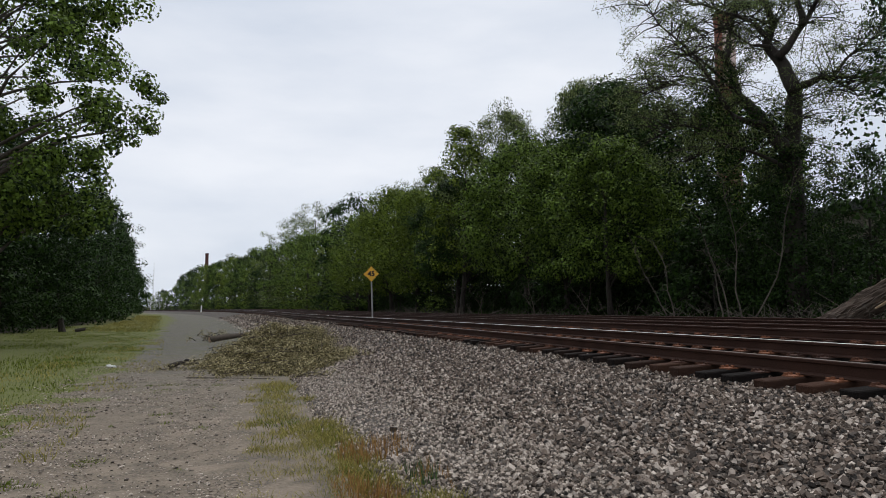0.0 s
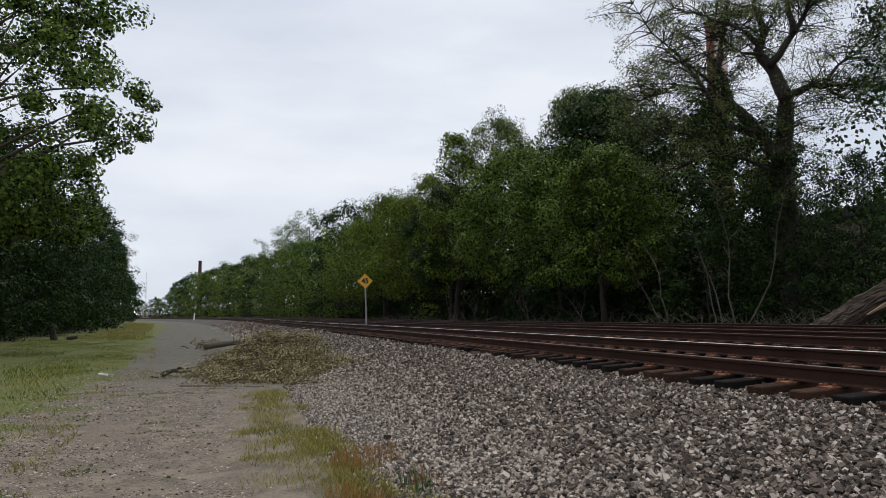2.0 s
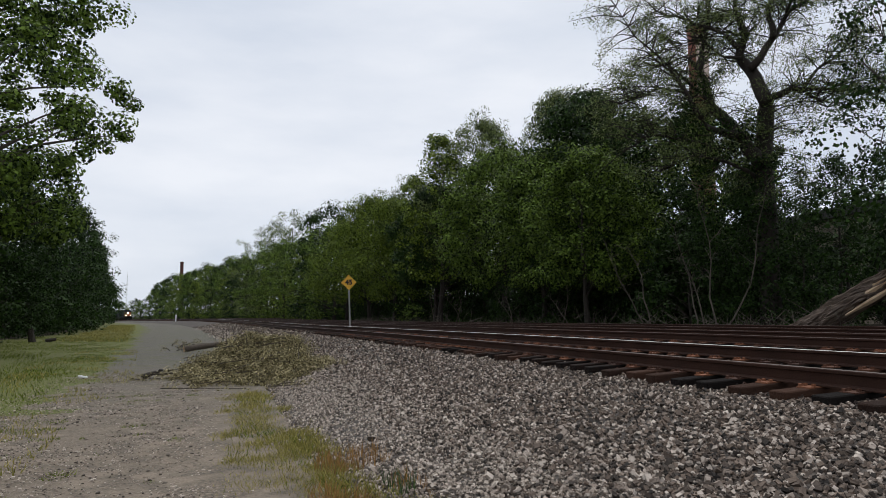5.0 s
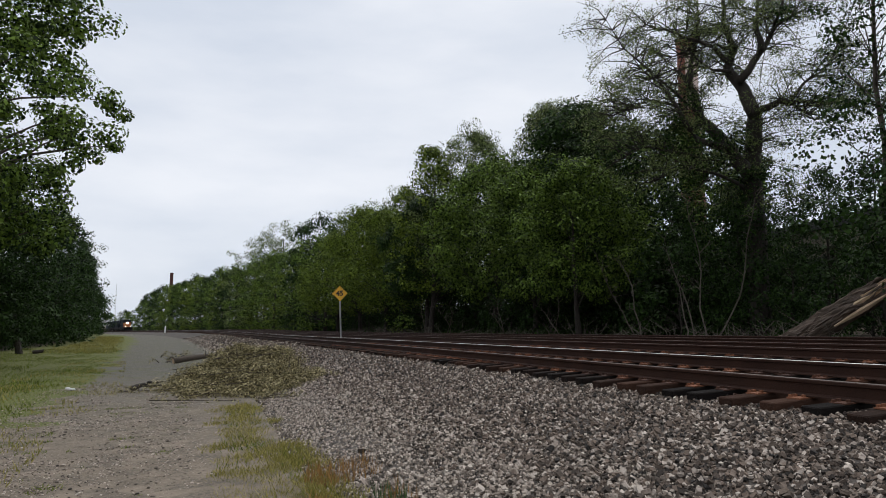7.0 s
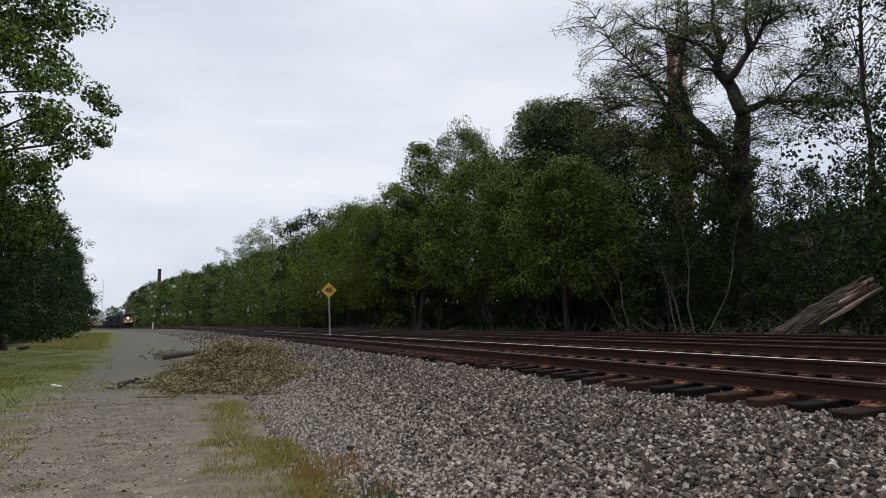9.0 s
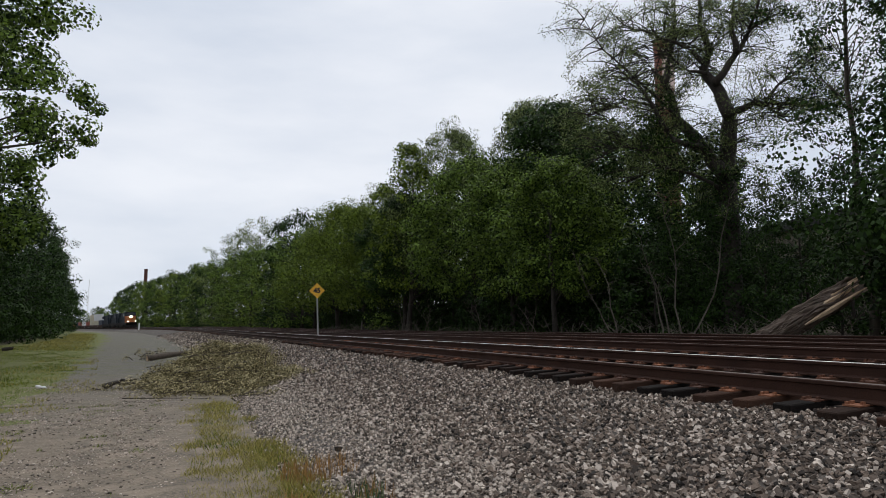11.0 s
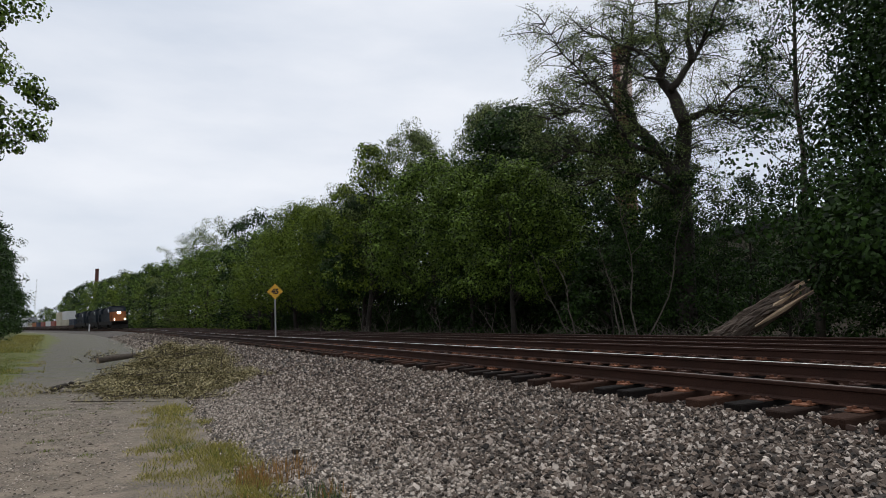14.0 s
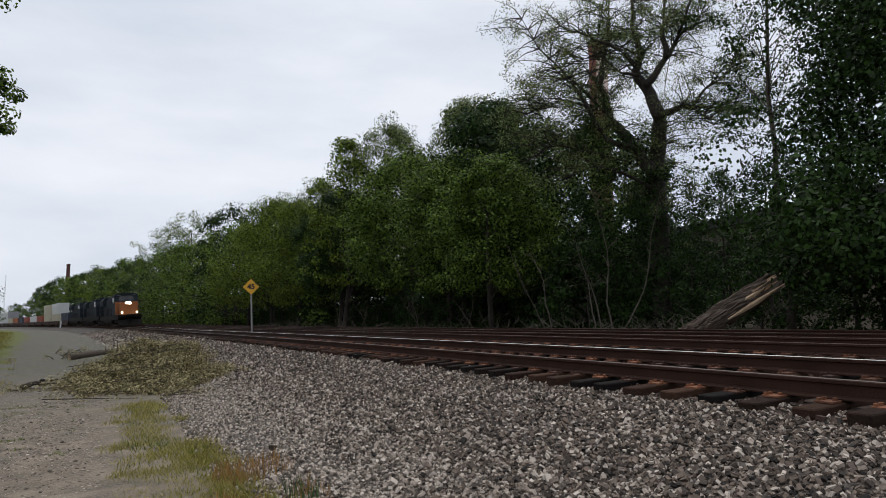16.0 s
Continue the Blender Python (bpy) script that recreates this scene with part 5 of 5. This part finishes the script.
def build_loco(label, nose):
    """A six-axle freight locomotive, 22.3 m long, its front along +y; z = 0 at the rail heads."""
    loco = tagged(new("locomotive"), label, "locomotive", "locomotives of the train")
    # frame with sloped ends
    f = Mesh().prism([(-11.0, 1.15), (-10.6, 0.95), (10.6, 0.95), (11.0, 1.15), (11.0, 1.65), (-11.0, 1.65)], "x", -1.5, 1.5)
    part("frame", f, UNDER, loco)
    part("fuel_tank", Mesh().prism([(-1.2, 0.35), (1.2, 0.35), (1.45, 0.7), (1.45, 1.0), (-1.45, 1.0), (-1.45, 0.7)], "y", -2.6, 3.2), UNDER, loco)
    # long hood
    hood = Mesh().prism([(-1.0, 1.65), (1.0, 1.65), (1.0, 4.0), (0.75, 4.3), (-0.75, 4.3), (-1.0, 4.0)], "y", -10.2, 5.2)
    hood.prism([(-1.55, 3.4), (1.55, 3.4), (1.55, 4.1), (1.1, 4.5), (-1.1, 4.5), (-1.55, 4.1)], "y", -10.0, -6.4)
    hood.prism([(-1.1, 3.6), (1.1, 3.6), (1.1, 4.25), (0.8, 4.55), (-0.8, 4.55), (-1.1, 4.25)], "y", -3.0, 1.0)
    part("hood", hood, NAVY, loco)
    for y in (-9.0, -7.6):
        part("radiator_fan", Mesh().prism([(0.62 * math.cos(a), y + 0.62 * math.sin(a)) for a in np.linspace(0, 6.28, 15)[:-1]], "z", 4.5, 4.62), UNDER, loco)
    part("exhaust_stack", Mesh().box(-0.35, 0.35, -1.2, -0.5, 4.55, 4.75), UNDER, loco)
    # cab with a gently peaked roof
    cab = Mesh().prism([(5.2, 1.65), (8.3, 1.65), (8.3, 3.55), (7.95, 4.45), (5.2, 4.5)], "x", -1.52, 1.52)
    cab_ob = part("cab", cab, NAVY, loco)
    part("cab_front", Mesh().box(-1.5, 1.5, 8.3, 8.33, 1.66, 3.5), nose, cab_ob)
    part("cab_roof", Mesh().prism([(-1.55, 4.45), (1.55, 4.45), (1.1, 4.68), (-1.1, 4.68)], "y", 5.0, 8.1), NAVY, loco)
    for x in (-1.25, 0.75):
        part("number_board", Mesh().prism([(8.16, 4.34), (8.19, 4.36), (8.06, 4.56), (8.03, 4.54)], "x", x, x + 0.5), GLASS, cab_ob)
    part("air_horn", Mesh().tube([(0.4, 6.6, 4.68), (0.4, 6.6, 4.85), (0.4, 7.1, 4.87)], [0.05, 0.05, 0.09], 8), UNDER, loco)
    for x in (-0.98, 0.02):
        w = Mesh().prism([(8.315, 3.62), (8.335, 3.62), (8.02, 4.32), (8.0, 4.32)], "x", x + 0.04, x + 0.92)
        part("windscreen", w, GLASS, cab_ob)
    for x in (-1.53, 1.50):
        part("side_window", Mesh().box(x, x + 0.03, 5.7, 7.5, 3.35, 4.1), GLASS, cab_ob)
    # nose
    n = Mesh().prism([(-1.05, 1.65), (1.05, 1.65), (1.05, 3.2), (0.8, 3.45), (-0.8, 3.45), (-1.05, 3.2)], "y", 8.3, 9.9)
    n_ob = part("nose", n, nose, loco)
    part("nose_door", Mesh().box(-0.7, -0.1, 9.9, 9.93, 1.75, 3.1), nose, n_ob)
    part("headlight_housing", Mesh().box(-0.42, 0.42, 9.9, 9.98, 3.05, 3.47), UNDER, n_ob)
    for x in (-0.19, 0.19):
        part("headlight", Mesh().prism([(x + 0.17 * math.cos(a), 3.26 + 0.17 * math.sin(a)) for a in np.linspace(0, 6.28, 13)[:-1]], "y", 9.98, 10.01), LAMP if nose is ORANGE else GLASS, n_ob)
    for x in (-0.95, 0.95):
        part("ditch_light", Mesh().prism([(x + 0.10 * math.cos(a), 1.95 + 0.10 * math.sin(a)) for a in np.linspace(0, 6.28, 13)[:-1]], "y", 10.9, 10.98), LAMP if nose is ORANGE else GLASS, loco)
    # walkway ends, plough, coupler, railings
    part("plough", Mesh().prism([(11.0, 0.95), (11.5, 0.2), (11.3, 0.15), (10.7, 0.95)], "x", -1.45, 1.45), UNDER, loco)
    part("anti_climber", Mesh().box(-1.1, 1.1, 11.0, 11.3, 1.35, 1.65), UNDER, loco)
    part("coupler", Mesh().box(-0.16, 0.16, 11.0, 11.75, 0.75, 1.05), UNDER, loco)
    for x in (-1.47, 1.47):
        r = Mesh().tube([(x, -10.9, 2.65), (x, 5.1, 2.65)], [0.025, 0.025], 5)
        for y in np.arange(-10.8, 5.2, 1.6):
            r.tube([(x, y, 1.65), (x, y, 2.65)], [0.022, 0.022], 5)
        r.tube([(x, 9.9, 2.65), (x, 10.95, 2.65), (x, 10.95, 1.65)], [0.025] * 3, 5)
        part("handrail", r, UNDER, loco)
    for y in (-7.0, 7.0):
        t = part("truck", Mesh().prism([(y - 2.6, 0.55), (y + 2.6, 0.55), (y + 2.4, 1.0), (y + 0.6, 0.85), (y - 0.6, 0.85), (y - 2.4, 1.0)], "x", -1.2, 1.2), UNDER, loco)
        for w in (-1.85, 0, 1.85):
            for x in (-0.82, 0.68):
                part("wheel", Mesh().prism([(y + w + 0.53 * math.cos(a), 0.53 + 0.53 * math.sin(a)) for a in np.linspace(0, 6.28, 19)[:-1]], "x", x, x + 0.14), RUST, t)
    return loco


def container(car, y0, y1, z0, h, paint):
    c = Mesh()
    c.box(-1.22, 1.22, y0, y1, z0 + 0.02, z0 + h)
    for y in np.arange(y0 + 0.5, y1 - 0.3, 0.55):
        for x in (-1.245, 1.22):
            c.box(x, x + 0.025, y, y + 0.26, z0 + 0.16, z0 + h - 0.14)
    for y in (y0, y1 - 0.16):
        for x in (-1.25, 1.10):
            c.box(x, x + 0.15, y - 0.01, y + 0.17, z0, z0 + h + 0.02)
    part("container", c, PAINT[paint], car, paint + " steel shipping container")


def build_well(load):
    """A well car, 17.6 m over its trucks, with its containers: (level, paint)."""
    car = tagged(new("well_car"), "low well car loaded with " + " and ".join(dict.fromkeys(load)) + " containers", "rail car", "well cars of the train")
    for x in (-1.5, 1.36):
        part("side_sill", Mesh().prism([(-8.4, 0.95), (-6.6, 0.35), (6.6, 0.35), (8.4, 0.95), (8.4, 1.15), (6.8, 1.25), (-6.8, 1.25), (-8.4, 1.15)], "x", x, x + 0.14), RUST, car)
    part("well_floor", Mesh().box(-1.36, 1.36, -6.6, 6.6, 0.33, 0.42), RUST, car)
    for y in (-7.7, 7.7):
        part("end_platform", Mesh().box(-1.36, 1.36, y - 0.95, y + 0.95, 0.95, 1.12), RUST, car)
        t = part("truck", Mesh().prism([(y - 1.35, 0.4), (y + 1.35, 0.4), (y + 1.2, 0.6), (y + 0.4, 0.8), (y - 0.4, 0.8), (y - 1.2, 0.6)], "x", -1.1, 1.1), UNDER, car)
        for w in (-0.89, 0.89):
            for x in (-0.82, 0.68):
                part("wheel", Mesh().prism([(y + w + 0.46 * math.cos(a), 0.46 + 0.46 * math.sin(a)) for a in np.linspace(0, 6.28, 15)[:-1]], "x", x, x + 0.14), RUST, t)
    for i, paint in enumerate(load):
        container(car, -6.1, 6.1, 0.42 + i * 2.62, 2.6, paint)
    return car


TRAIN = [(build_loco("freight locomotive with an orange-yellow nose and lit headlights", ORANGE), 23.8), (build_loco("dark blue freight locomotive coupled behind the leader", NAVY), 23.8),
         (build_loco("dark blue freight locomotive, the third of the train", NAVY), 23.8)]
for load in (("blue",), ("cream", "white"), ("cream", "cream"), ("red",), ("white",), ("red",), ("blue",), ("orange",), ("cream", "grey"), ("white", "white"), ("white", "white"), ("white", "blue"), ("red", "white"), ("orange",), ("white",)):
    TRAIN.append((build_well(load), 17.8))


def train_pose(s, length):
    """A vehicle's pose with its middle s metres along the first track."""
    d = RAIL + GAUGE / 2
    a, b = line(d, s + length * 0.32), line(d, s - length * 0.32)
    f = b - a
    c = (a + b) / 2
    return pose(c.x, c.y, c.z + head_z(d), 0, math.degrees(CANT), math.degrees(math.atan2(-f.x, f.y)))


def motions():
    at = 0.0
    for vehicle, length in TRAIN:
        middle = at + length / 2
        walk(vehicle, [(0.5 * i, train_pose(102.9 + 22.76 * (16 - 0.5 * i) + middle, length)) for i in range(33)])
        at += length


motions()
